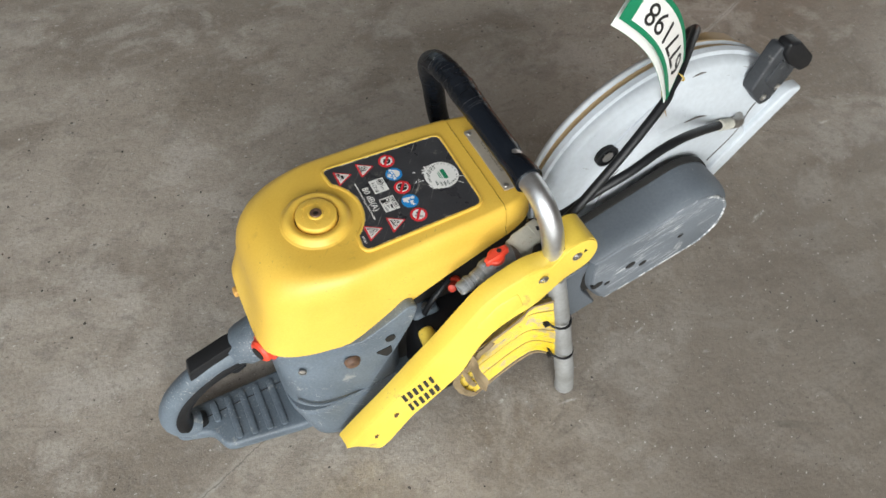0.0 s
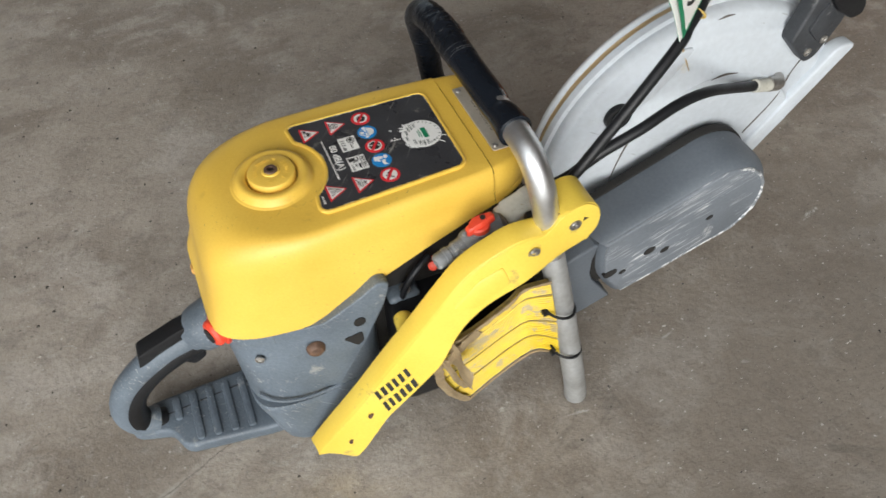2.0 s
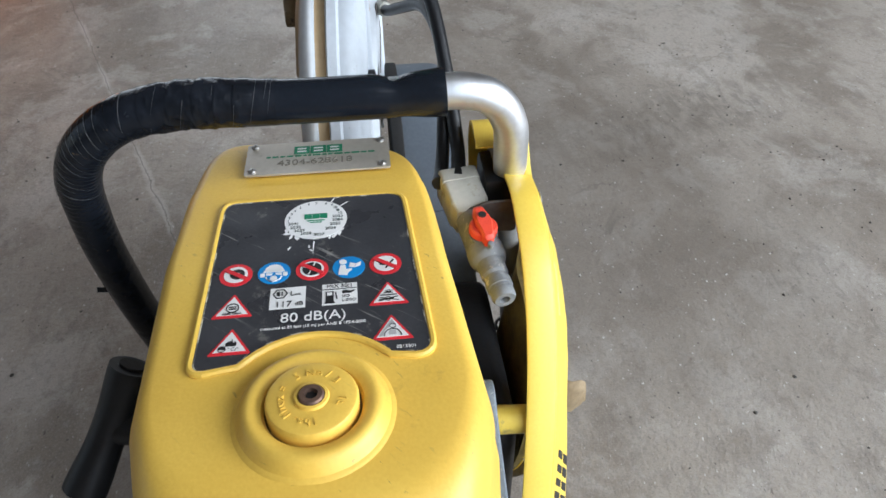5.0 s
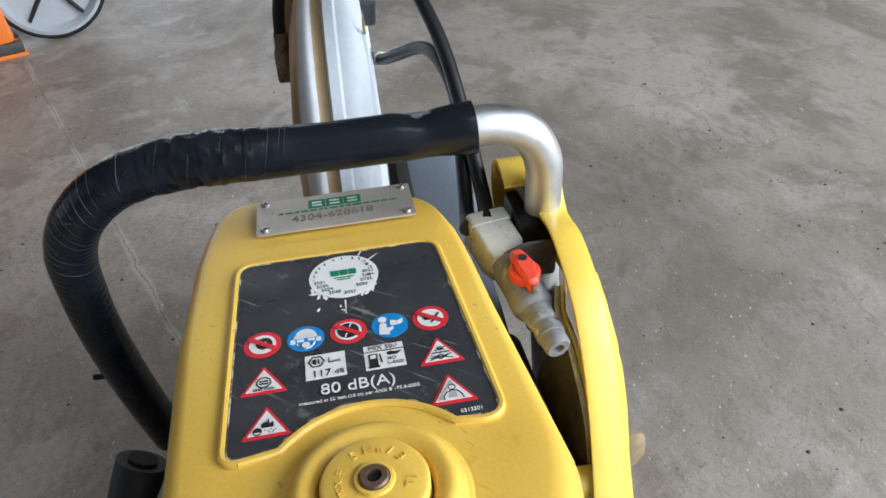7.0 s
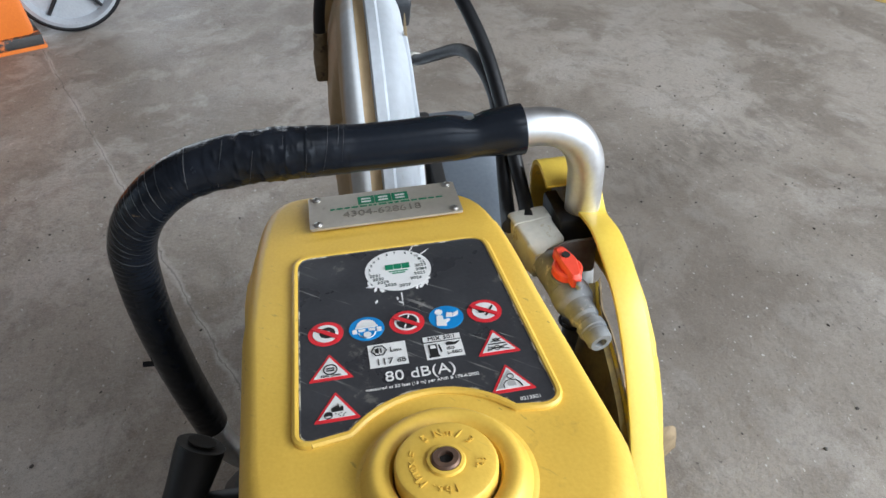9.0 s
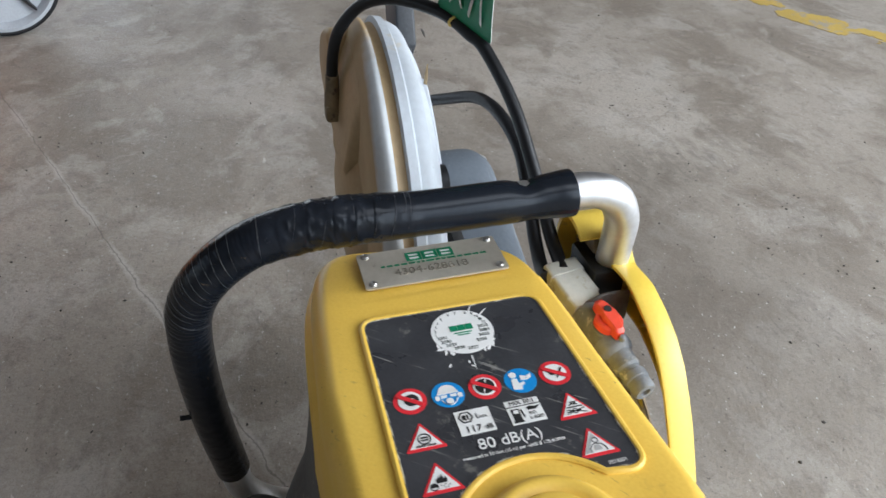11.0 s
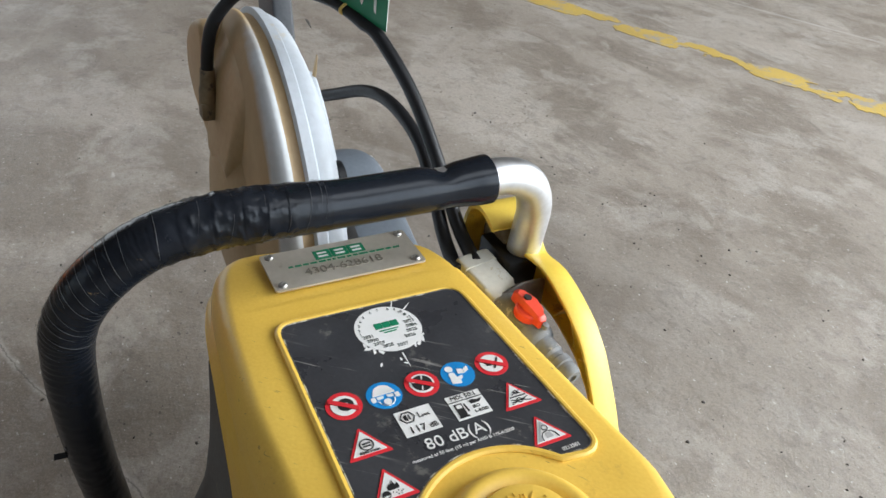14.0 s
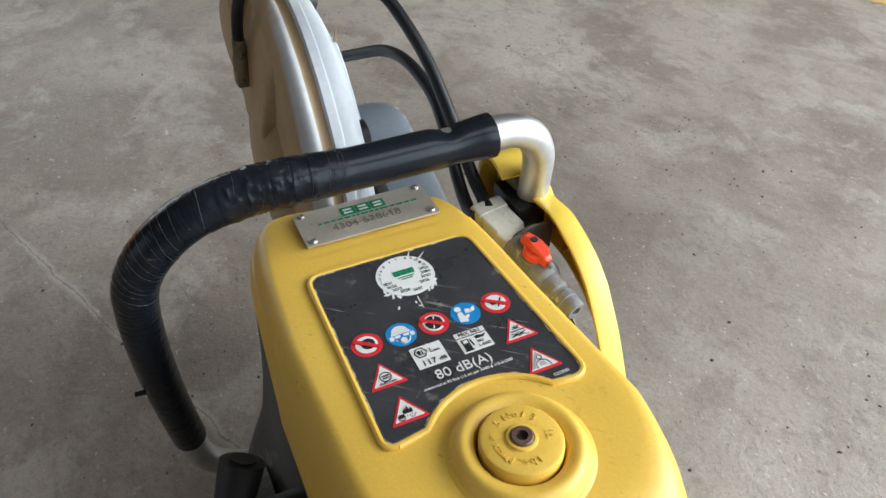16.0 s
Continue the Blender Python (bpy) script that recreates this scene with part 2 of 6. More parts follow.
GREY = surface("grey_plastic", (0.150, 0.185, 0.222), (0.075, 0.094, 0.115), 0.5, coarse=11, fine=380, bump=0.2, wear=(0.27, 0.28, 0.275), wear_at=0.605, wear_scale=28, scratch=(0.36, 0.37, 0.37), scratch_turn=(0, 0.9, 0), scratch_at=0.62)
GREY_DIRTY = surface("dirt_caked_grey_plastic", (0.115, 0.110, 0.102), (0.058, 0.054, 0.048), 0.7, coarse=11, fine=300, bump=0.25, wear=(0.17, 0.145, 0.115), wear_at=0.58, wear_scale=20)
GREY_ARM = surface("scuffed_grey_plastic", (0.175, 0.195, 0.22), (0.115, 0.13, 0.148), 0.6, coarse=12, fine=300, bump=0.3, wear=(0.34, 0.35, 0.36), wear_at=0.62, wear_scale=28, scratch=(0.60, 0.61, 0.62), scratch_turn=(0, -0.36, 0), scratch_at=0.575)
SCUFF = surface("scraped_grey_plastic", (0.20, 0.215, 0.23), (0.14, 0.155, 0.17), 0.65, coarse=40, fine=300, bump=0.4, wear=(0.62, 0.63, 0.63), wear_at=0.47, wear_scale=70)
GREY_PLAIN = surface("grey_cover_plastic", (0.128, 0.147, 0.170), (0.088, 0.103, 0.121), 0.5, coarse=12, fine=300, bump=0.2, wear=(0.24, 0.25, 0.26), wear_at=0.66, wear_scale=40, scratch=(0.34, 0.35, 0.36), scratch_turn=(0, -0.36, 0), scratch_at=0.70)
BLACK = surface("black_plastic", (0.014, 0.015, 0.017), (0.008, 0.008, 0.009), 0.45, coarse=20, bump=0.2, wear=(0.07, 0.062, 0.052), wear_at=0.66, spec=0.32)
LEVER = surface("grey_worn_black_plastic", (0.050, 0.054, 0.060), (0.022, 0.024, 0.028), 0.55, coarse=40, fine=300, bump=0.25, wear=(0.13, 0.13, 0.13), wear_at=0.60, wear_scale=60)
# engine dirt, and painted shade for holes, sockets and gaps
DARK = surface("dirt_and_shade_black", (0.016, 0.0145, 0.013), (0.007, 0.0065, 0.006), 0.8, coarse=30, bump=0.3)
# the wear colour paints brown glints into the tape
TAPE = surface("black_insulating_tape", (0.012, 0.0145, 0.020), (0.006, 0.0075, 0.010), 0.25, coarse=60, fine=160, bump=0.35, wear=(0.16, 0.11, 0.05), wear_at=0.66, wear_scale=110, gloss_var=0.06, spec=0.22)
TAPE_EDGE = surface("dusty_tape_edge", (0.085, 0.086, 0.090), (0.016, 0.016, 0.018), 0.5, coarse=60, fine=300, bump=0)
SLEEVE = surface("black_shrink_sleeve", (0.011, 0.0145, 0.021), (0.007, 0.009, 0.013), 0.22, coarse=9, fine=300, bump=0.04, gloss_var=0.03, spec=0.27)
HOSE = surface("black_rubber_hose", (0.013, 0.014, 0.016), (0.008, 0.0085, 0.010), 0.42, coarse=30, bump=0.25, wear=(0.09, 0.085, 0.075), wear_at=0.66, spec=0.32)
ALU = surface("worn_aluminium", (0.74, 0.76, 0.78), (0.58, 0.59, 0.60), 0.44, 1.0, coarse=40, fine=260, bump=0.12, gloss_var=0.1)
ALU_DULL = surface("dull_scuffed_aluminium", (0.50, 0.51, 0.51), (0.34, 0.34, 0.33), 0.55, 0.6, coarse=30, fine=200, bump=0.3, wear=(0.22, 0.21, 0.2), wear_at=0.62)
GUARD = surface("dusty_white_cast_metal", (0.52, 0.56, 0.60), (0.43, 0.46, 0.49), 0.72, 0.0, coarse=10, fine=160, bump=0.2, wear=(0.50, 0.475, 0.42), wear_at=0.63, wear_scale=13, scratch=(0.16, 0.15, 0.14), scratch_turn=(0, 0.5, 0), scratch_at=0.70)
STEEL = surface("steel", (0.55, 0.54, 0.52), (0.34, 0.32, 0.29), 0.4, 0.9, coarse=90, bump=0.1)
GRIME = surface("grimy_steel", (0.16, 0.145, 0.13), (0.07, 0.06, 0.05), 0.55, 0.3, coarse=60, bump=0.3, wear=(0.30, 0.28, 0.25), wear_at=0.62, wear_scale=60)
DIRTY = surface("dirt_brown_fitting", (0.27, 0.215, 0.135), (0.15, 0.115, 0.07), 0.7, coarse=70, bump=0.3, wear=(0.07, 0.06, 0.05), wear_at=0.6, wear_scale=80)
RUST = surface("rusty_steel", (0.22, 0.13, 0.085), (0.10, 0.065, 0.05), 0.55, 0.5, coarse=150, bump=0.3)
PLATE = surface("stamped_aluminium_plate", (0.66, 0.61, 0.525), (0.53, 0.485, 0.41), 0.42, 0.5, coarse=35, bump=0.1, wear=(0.40, 0.36, 0.28), wear_at=0.62, wear_scale=60)
# darker than the plate: the relief's shading, put into the colour
PLATE_SHADE = surface("shaded_stamping", (0.30, 0.27, 0.22), (0.20, 0.18, 0.145), 0.5, 0.4, coarse=60, bump=0.1)
RED = surface("orange_red_plastic", (0.80, 0.075, 0.035), (0.62, 0.05, 0.025), 0.42, coarse=60, bump=0.1)
FITTING = surface("dusty_grey_fitting", (0.235, 0.245, 0.250), (0.135, 0.142, 0.148), 0.7, coarse=60, bump=0.3, wear=(0.48, 0.46, 0.40), wear_at=0.56, wear_scale=60)
FITTING_PALE = surface("dusty_pale_fitting", (0.50, 0.49, 0.43), (0.38, 0.37, 0.32), 0.8, coarse=50, bump=0.3, wear=(0.30, 0.27, 0.2), wear_at=0.6, wear_scale=60)
# brown shading of the cap's groove, painted as a colour
GAP_SHADE = surface("groove_shade", (0.24, 0.15, 0.035), (0.12, 0.075, 0.02), 0.8, coarse=80, bump=0.2)
LABEL = surface("black_label_film", (0.052, 0.053, 0.058), (0.032, 0.032, 0.036), 0.30, coarse=30, fine=400, bump=0.08, wear=(0.13, 0.125, 0.115), wear_at=0.60, wear_scale=45, scratch=(0.30, 0.29, 0.27), scratch_turn=(0, 0, 0.9), scratch_at=0.63)
EDGE_WEAR = surface("chipped_label_edge", (0.06, 0.06, 0.064), (0.04, 0.04, 0.043), 0.5, bump=0, wear=(0.50, 0.46, 0.36), wear_at=0.52, wear_scale=90)
INK_WHITE = surface("white_print", (0.80, 0.79, 0.76), (0.70, 0.69, 0.66), 0.5, coarse=80, bump=0, wear=(0.42, 0.41, 0.39), wear_at=0.68, wear_scale=160)
INK_BLACK = surface("black_print", (0.020, 0.020, 0.020), (0.014, 0.014, 0.014), 0.5, bump=0)
INK_GREY = surface("faded_print", (0.13, 0.15, 0.14), (0.08, 0.10, 0.09), 0.5, bump=0)
INK_FAINT = surface("pale_grey_print", (0.46, 0.45, 0.43), (0.38, 0.37, 0.36), 0.5, coarse=80, bump=0)
# far side and groove: dirt plus warm shade put into the colour
GUARD_BROWN = surface("brown_stain_and_shade_metal", (0.43, 0.315, 0.170), (0.33, 0.225, 0.110), 0.55, 0.0, coarse=9, fine=160, bump=0.2, wear=(0.50, 0.42, 0.30), wear_at=0.64, wear_scale=18)


def stain_shade_guard():
    """White cast metal, brown up to a soft, uneven line near the rim: stain with painted shade."""
    m = surface("stain_and_shade_cast_metal", (0.54, 0.565, 0.58), (0.43, 0.44, 0.445), 0.74, coarse=10, fine=160, bump=0.2)
    n, k = m.node_tree.nodes, m.node_tree.links
    bsdf = n["Principled BSDF"]
    co = n.new("ShaderNodeTexCoord")
    sep = n.new("ShaderNodeSeparateXYZ")
    k.new(co.outputs["Object"], sep.inputs[0])

    def maths(kind, a, b, c=None):
        q = n.new("ShaderNodeMath")
        q.operation = kind
        for i, v in enumerate((a, b, c)):
            if isinstance(v, (int, float)):
                q.inputs[i].default_value = v
            elif v is not None:
                k.new(v, q.inputs[i])
        return q.outputs[0]

    u, w = maths("SUBTRACT", sep.outputs["X"], 0.462), maths("SUBTRACT", sep.outputs["Z"], 0.230)
    r = maths("SQRT", maths("ADD", maths("MULTIPLY", u, u), maths("MULTIPLY", w, w)), 0)
    t = n.new("ShaderNodeTexNoise")
    t.inputs["Scale"].default_value, t.inputs["Detail"].default_value = 45, 4
    k.new(co.outputs["Object"], t.inputs["Vector"])
    line = maths("MULTIPLY_ADD", u, 0.17, 0.1925)
    gap = maths("MULTIPLY_ADD", t.outputs["Fac"], 0.010, maths("SUBTRACT", maths("SUBTRACT", line, 0.005), r))
    f = n.new("ShaderNodeMapRange")
    f.inputs[1].default_value, f.inputs[2].default_value = -0.003, 0.005
    k.new(gap, f.inputs[0])
    mx = n.new("ShaderNodeMix")
    mx.data_type = "RGBA"
    brown = n.new("ShaderNodeMix")
    brown.data_type = "RGBA"
    brown.inputs[6].default_value, brown.inputs[7].default_value = (0.32, 0.215, 0.105, 1), (0.45, 0.33, 0.18, 1)
    k.new(t.outputs["Fac"], brown.inputs[0])
    k.new(f.outputs[0], mx.inputs[0])
    k.new(bsdf.inputs["Base Color"].links[0].from_socket, mx.inputs[6])
    k.new(brown.outputs[2], mx.inputs[7])
    k.new(mx.outputs[2], bsdf.inputs["Base Color"])
    return m


GUARD_STAIN_SHADE = stain_shade_guard()
INK_RED = surface("red_print", (0.70, 0.025, 0.035), (0.58, 0.02, 0.03), 0.5, coarse=80, bump=0)
INK_BLUE = surface("blue_print", (0.015, 0.26, 0.62), (0.012, 0.20, 0.52), 0.5, coarse=80, bump=0)
INK_GREEN = surface("green_print", (0.010, 0.215, 0.100), (0.008, 0.175, 0.080), 0.5, coarse=80, bump=0)
PAPER = surface("white_coated_paper", (0.80, 0.79, 0.77), (0.74, 0.73, 0.70), 0.55, coarse=30, bump=0.1)
BROWN_TAPE = surface("brown_torn_tape", (0.34, 0.255, 0.145), (0.20, 0.145, 0.08), 0.6, coarse=60, fine=200, bump=0.5, wear=(0.20, 0.14, 0.07), wear_at=0.6)
RIB_YELLOW = surface("ribbed_yellow_rubber", (0.78, 0.56, 0.02), (0.62, 0.43, 0.03), 0.5, coarse=50, fine=300, bump=0.25, wear=(0.42, 0.33, 0.16), wear_at=0.53, wear_scale=24)
RIB_GROOVE = surface("dusty_groove", (0.30, 0.22, 0.06), (0.12, 0.085, 0.03), 0.7, coarse=60, fine=300, bump=0.2)
ORANGE = surface("orange_paint", (0.80, 0.22, 0.025), (0.68, 0.16, 0.02), 0.5, coarse=6, wear=(0.10, 0.08, 0.07), wear_at=0.66, wear_scale=9)
STRIP = surface("scraped_black_paint", (0.035, 0.032, 0.030), (0.018, 0.017, 0.016), 0.5, coarse=20, bump=0.2, wear=(0.62, 0.17, 0.03), wear_at=0.53, wear_scale=16)
WHEEL_GREY = surface("grey_wheel_plastic", (0.42, 0.45, 0.48), (0.32, 0.34, 0.37), 0.5, coarse=10, wear=(0.2, 0.2, 0.2), wear_at=0.66)
LINE_PAINT = surface("worn_yellow_floor_paint", (0.60, 0.43, 0.10), (0.48, 0.34, 0.09), 0.7, coarse=8, fine=90, bump=0.3, wear=(0.37, 0.325, 0.26), wear_at=0.515, wear_scale=14)
CHIP = surface("dark_stone_chip", (0.10, 0.088, 0.075), (0.03, 0.027, 0.024), 0.8, coarse=9, fine=30, bump=0.3)
PALE_CHIP = surface("pale_stone_chip", (0.58, 0.55, 0.505), (0.34, 0.315, 0.285), 0.6, coarse=9, fine=30, bump=0.3)
TAB = surface("ochre_plastic", (0.62, 0.34, 0.09), (0.52, 0.27, 0.06), 0.5, coarse=60)

# ---- mesh helpers ----
V = Vector


def part(name, bm, material, parent=None, label="", sharp=32):
    bmesh.ops.remove_doubles(bm, verts=bm.verts, dist=1e-6)
    bmesh.ops.recalc_face_normals(bm, faces=bm.faces)
    for f in bm.faces:
        f.smooth = True
    for e in bm.edges:
        if len(e.link_faces) == 2 and e.calc_face_angle(0) > radians(sharp):
            e.smooth = False
    me = bpy.data.meshes.new(name)
    bm.to_mesh(me)
    bm.free()
    me.materials.append(material)
    ob = new(name, me)
    if parent:
        ob.parent = parent
    if label:
        ob["label"] = label
    return ob


def loft(rings, closed=True, caps=(True, True), bm=None):
    bm = bm or bmesh.new()
    vs = [[bm.verts.new(p) for p in r] for r in rings]
    for a, b in zip(vs, vs[1:]):
        n = len(a)
        for i in range(n if closed else n - 1):
            j = (i + 1) % n
            bm.faces.new((a[i], a[j], b[j], b[i]))
    for end, want in ((vs[0], caps[0]), (vs[-1], caps[1])):
        if want:
            bm.faces.new(end)
    return bm


def curve_through(points, per=8):
    p = [V(q) for q in points]
    p = [p[0] * 2 - p[1]] + p + [p[-1] * 2 - p[-2]]
    out = []
    for a, b, c, d in zip(p, p[1:], p[2:], p[3:]):
        for i in range(per):
            t = i / per
            out.append(0.5 * (2 * b + (c - a) * t + (2 * a - 5 * b + 4 * c - d) * t * t + (3 * b - a - 3 * c + d) * t ** 3))
    return out + [p[-2]]


def sweep(points, radius, n=16, per=8, caps=True, lump=0.0, freq=60, bm=None, squash=1.0, skin=None):
    """A round bar along a smooth line. radius: one number or a function of 0..1. lump: uneven skin. skin: more height, by 0..1, angle and way out."""
    path = curve_through(points, per) if per else [V(q) for q in points]
    tang = [(path[min(i + 1, len(path) - 1)] - path[max(i - 1, 0)]).normalized() for i in range(len(path))]
    side = tang[0].orthogonal().normalized()
    rings = []
    for i, (c, t) in enumerate(zip(path, tang)):
        side = (side - t * side.dot(t)).normalized()
        up = t.cross(side)
        r = radius(i / (len(path) - 1)) if callable(radius) else radius
        ring = []
        for j in range(n):
            a = 2 * math.pi * j / n
            d = side * math.cos(a) + up * math.sin(a) * squash
            k = r * (1 + lump * noise.noise((c + d * r) * freq))
            if skin:
                k += skin(i / (len(path) - 1), a, c + d * r, d)
            ring.append(c + d * k)
        rings.append(ring)
    return loft(rings, True, (caps, caps), bm)


def revolve(profile, centre, axis, n=32, caps=(True, True), bm=None):
    """profile: (radius, height along the axis) from one end to the other."""
    axis = V(axis).normalized()
    a = axis.orthogonal().normalized()
    b = axis.cross(a)
    rings = [[V(centre) + axis * h + (a * math.cos(2 * math.pi * i / n) + b * math.sin(2 * math.pi * i / n)) * r for i in range(n)] for r, h in profile]
    return loft(rings, True, caps, bm)


def knob(centre, axis, r, h, bevel=0.001, n=24, bm=None):
    """A short round with eased edges; its foot is at centre."""
    bv = min(bevel, r * 0.45, h * 0.45)
    prof = [(r, 0), (r, h - bv), (r - bv * 0.3, h - bv * 0.3), (r - bv, h)]
    return revolve(prof, centre, axis, n, bm=bm)


def rounded(points, radii, seg=5):
    """A polygon in the plane with its corners rounded."""
    out = []
    n = len(points)
    for i in range(n):
        p, a, b = V(points[i]), V(points[i - 1]), V(points[(i + 1) % n])
        r = radii[i] if isinstance(radii, (list, tuple)) else radii
        u, w = (a - p), (b - p)
        r = min(r, u.length * 0.45, w.length * 0.45)
        if r <= 0:
            out.append(p)
            continue
        s, e = p + u.normalized() * r, p + w.normalized() * r
        for j in range(seg + 1):
            t = j / seg
            out.append(s * (1 - t) ** 2 + p * 2 * t * (1 - t) + e * t * t)
    return out


PLANES = {"x": lambda u, v, d: V((d, u, v)), "y": lambda u, v, d: V((u, d, v)), "z": lambda u, v, d: V((u, v, d))}


def slab(outline, axis, lo, hi, bevel=0.0, seg=2, bm=None, bend=None):
    """A plate with that outline, from lo to hi along the axis, with eased rims. bend: a change to each of its points."""
    own = bmesh.new()
    put = PLANES[axis]
    bottom = [own.verts.new(put(p[0], p[1], lo)) for p in outline]
    top = [own.verts.new(put(p[0], p[1], hi)) for p in outline]
    own.faces.new(bottom), own.faces.new(top)
    n = len(outline)
    for i in range(n):
        own.faces.new((bottom[i], bottom[(i + 1) % n], top[(i + 1) % n], top[i]))
    bmesh.ops.recalc_face_normals(own, faces=own.faces)
    if bevel:
        rims = [e for f in own.faces if len(f.verts) == n and n > 4 or f.calc_area() < 0 for e in f.edges] if n > 4 else list(own.edges)
        bmesh.ops.bevel(own, geom=list(set(rims)), offset=bevel, segments=seg, affect="EDGES", profile=0.5, clamp_overlap=True)
    if bend:
        for v in own.verts:
            v.co = bend(v.co)
    if bm is None:
        return own
    me = bpy.data.meshes.new("joined")
    own.to_mesh(me)
    own.free()
    bm.from_mesh(me)
    bpy.data.meshes.remove(me)
    return bm


def box(lo, hi, bevel=0.0, seg=2, bm=None):
    return slab([(lo[0], lo[1]), (hi[0], lo[1]), (hi[0], hi[1]), (lo[0], hi[1])], "z", lo[2], hi[2], bevel, seg, bm)


def circle(cx, cy, r, n=28, start=0.0, end=360.0):
    full = end - start >= 360
    return [(cx + r * math.cos(radians(start + (end - start) * i / (n if full else n - 1))), cy + r * math.sin(radians(start + (end - start) * i / (n if full else n - 1)))) for i in range(n)]


def lettering(text, size, thick, place, bm=None):
    """Words as a thin solid, laid out round the origin in x and y and then put by place(point)."""
    data = bpy.data.curves.new("words", "FONT")
    data.body, data.size, data.extrude, data.align_x, data.align_y, data.resolution_u = text, size, thick / 2, "CENTER", "CENTER", 3
    ob = bpy.data.objects.new("words", data)
    scene.collection.objects.link(ob)
    me = bpy.data.meshes.new_from_object(ob.evaluated_get(bpy.context.evaluated_depsgraph_get()))
    bm = bm or bmesh.new()
    first = len(bm.verts)
    bm.from_mesh(me)
    bm.verts.ensure_lookup_table()
    for v in bm.verts[first:]:
        v.co = place(v.co)
    bpy.data.objects.remove(ob)
    bpy.data.curves.remove(data)
    bpy.data.meshes.remove(me)
    return bm


def thing(name, place, label, category, group=""):
    ob = new(name)
    ob.location = place
    ob.empty_display_size = 0.05
    return tagged(ob, label, category, group)


# ---- the hall: unseen walls and ceiling, added to shape the light ----
def hall():
    x0, x1, y0, y1, top = -3.5, 7.0, -4.5, 8.0, 5.0
    bm = bmesh.new()
    box((x0 - 0.3, y0 - 0.3, -0.15), (x1 + 0.3, y1 + 0.3, 0.0), bm=bm)
    tagged(part("floor", bm, CONCRETE), "worn grey-brown concrete floor with stains, a joint and painted shade", "floor", kind="structure")
    bm = bmesh.new()
    box((x1, y0, 0), (x1 + 0.25, 0.0, top), bm=bm)
    box((x1, 4.4, 0), (x1 + 0.25, y1, top), bm=bm)
    box((x1, 0.0, 3.3), (x1 + 0.25, 4.4, top), bm=bm)
    tagged(part("wall_east", bm, PLASTER), "unseen plain brown-grey rendered wall, added, with a gate opening", "wall", kind="structure")
    bm = bmesh.new()
    box((x0, y1, 0), (-3.1, y1 + 0.25, top), bm=bm)
    box((3.1, y1, 0), (x1, y1 + 0.25, top), bm=bm)
    box((-3.1, y1, 3.7), (3.1, y1 + 0.25, top), bm=bm)
    tagged(part("wall_north", bm, PLASTER), "unseen plain brown-grey rendered wall, added, with a wide gate opening", "wall", kind="structure")
    bm = bmesh.new()
    box((x0 - 0.25, -0.9, 0), (x0, y1, top), bm=bm)
    box((x0 - 0.25, y0, 0), (x0, -3.5, top), bm=bm)
    box((x0 - 0.25, -3.5, 3.7), (x0, -0.9, top), bm=bm)
    tagged(part("wall_west", bm, PLASTER), "unseen plain brown-grey rendered wall, added, with a gate opening", "wall", kind="structure")
    bm = bmesh.new()
    box((x0, y0 - 0.25, 0), (-3.3, y0, top), bm=bm)
    box((0.3, y0 - 0.25, 0), (x1, y0, top), bm=bm)
    box((-3.3, y0 - 0.25, 3.7), (0.3, y0, top), bm=bm)
    tagged(part("wall_south", bm, PLASTER), "unseen plain brown-grey rendered wall, added, with a wide gate opening", "wall", kind="structure")
    bm = bmesh.new()
    for lo, hi in (((x0, -0.8), (x1, y1)), ((x0, y0), (x1, -3.2)), ((x0, -3.2), (-3.3, -0.8)), ((-0.9, -3.2), (x1, -0.8))):
        box((*lo, top), (*hi, top + 0.12), bm=bm)
    tagged(part("ceiling", bm, STEEL_SHEET), "unseen grey sheet ceiling, added, with a roof light opening", "ceiling", kind="structure")
    g = bmesh.new()
    box((-60, -60, -0.5), (60, 60, -0.2), bm=g)
    tagged(part("ground", g, CONCRETE), "grey yard outside the hall", "ground", kind="structure")


hall()


def floor_line():
    """The worn yellow line: a thin coat of paint that has flaked away in places."""
    bm = bmesh.new()
    a, b = V((0.50, -1.735)), V((4.4, -0.29))
    along = (b - a).normalized()
    across = V((-along.y, along.x))
    cell = 0.0085
    grid = {}

    def corner(i, j):
        if (i, j) not in grid:
            q = a + along * (i * cell) + across * (j * cell - 0.055)
            q += V((noise.noise(V((i * 3.1, j * 2.7, 0.5))), noise.noise(V((i * 2.3, j * 3.9, 4.5))))) * 0.004
            grid[i, j] = bm.verts.new((q.x, q.y, 0.0011))
        return grid[i, j]

    for i in range(int((b - a).length / cell)):
        for j in range(13):
            q = V((i * cell, j * cell, 0))
            n1 = noise.fractal(q * 9 + V((3, 7, 0)), 0.9, 2.1, 4)
            n2 = noise.fractal(V((q.x * 3.2, 5.0, q.y * 12)), 1.0, 2.0, 3)
            rim = 0.45 * (abs(j - 6) / 6) ** 4
            if n1 + 0.55 * n2 - rim > -0.36:
                bm.faces.new((corner(i, j), corner(i + 1, j), corner(i + 1, j + 1), corner(i, j + 1)))
    g = bmesh.ops.extrude_face_region(bm, geom=list(bm.faces))
    for v in g["geom"]:
        if isinstance(v, bmesh.types.BMVert):
            v.co.z = 0.0002
    tagged(part("floor_marking", bm, LINE_PAINT), "worn flaking yellow painted line on the concrete floor", "floor marking", kind="structure")


floor_line()

# ---- the cut-off saw: x ahead, y to its left, standing on the floor ----
saw = thing("cut_off_saw", (0, 0, 0), "dirty yellow and grey petrol cut-off saw on concrete floor", "power saw")


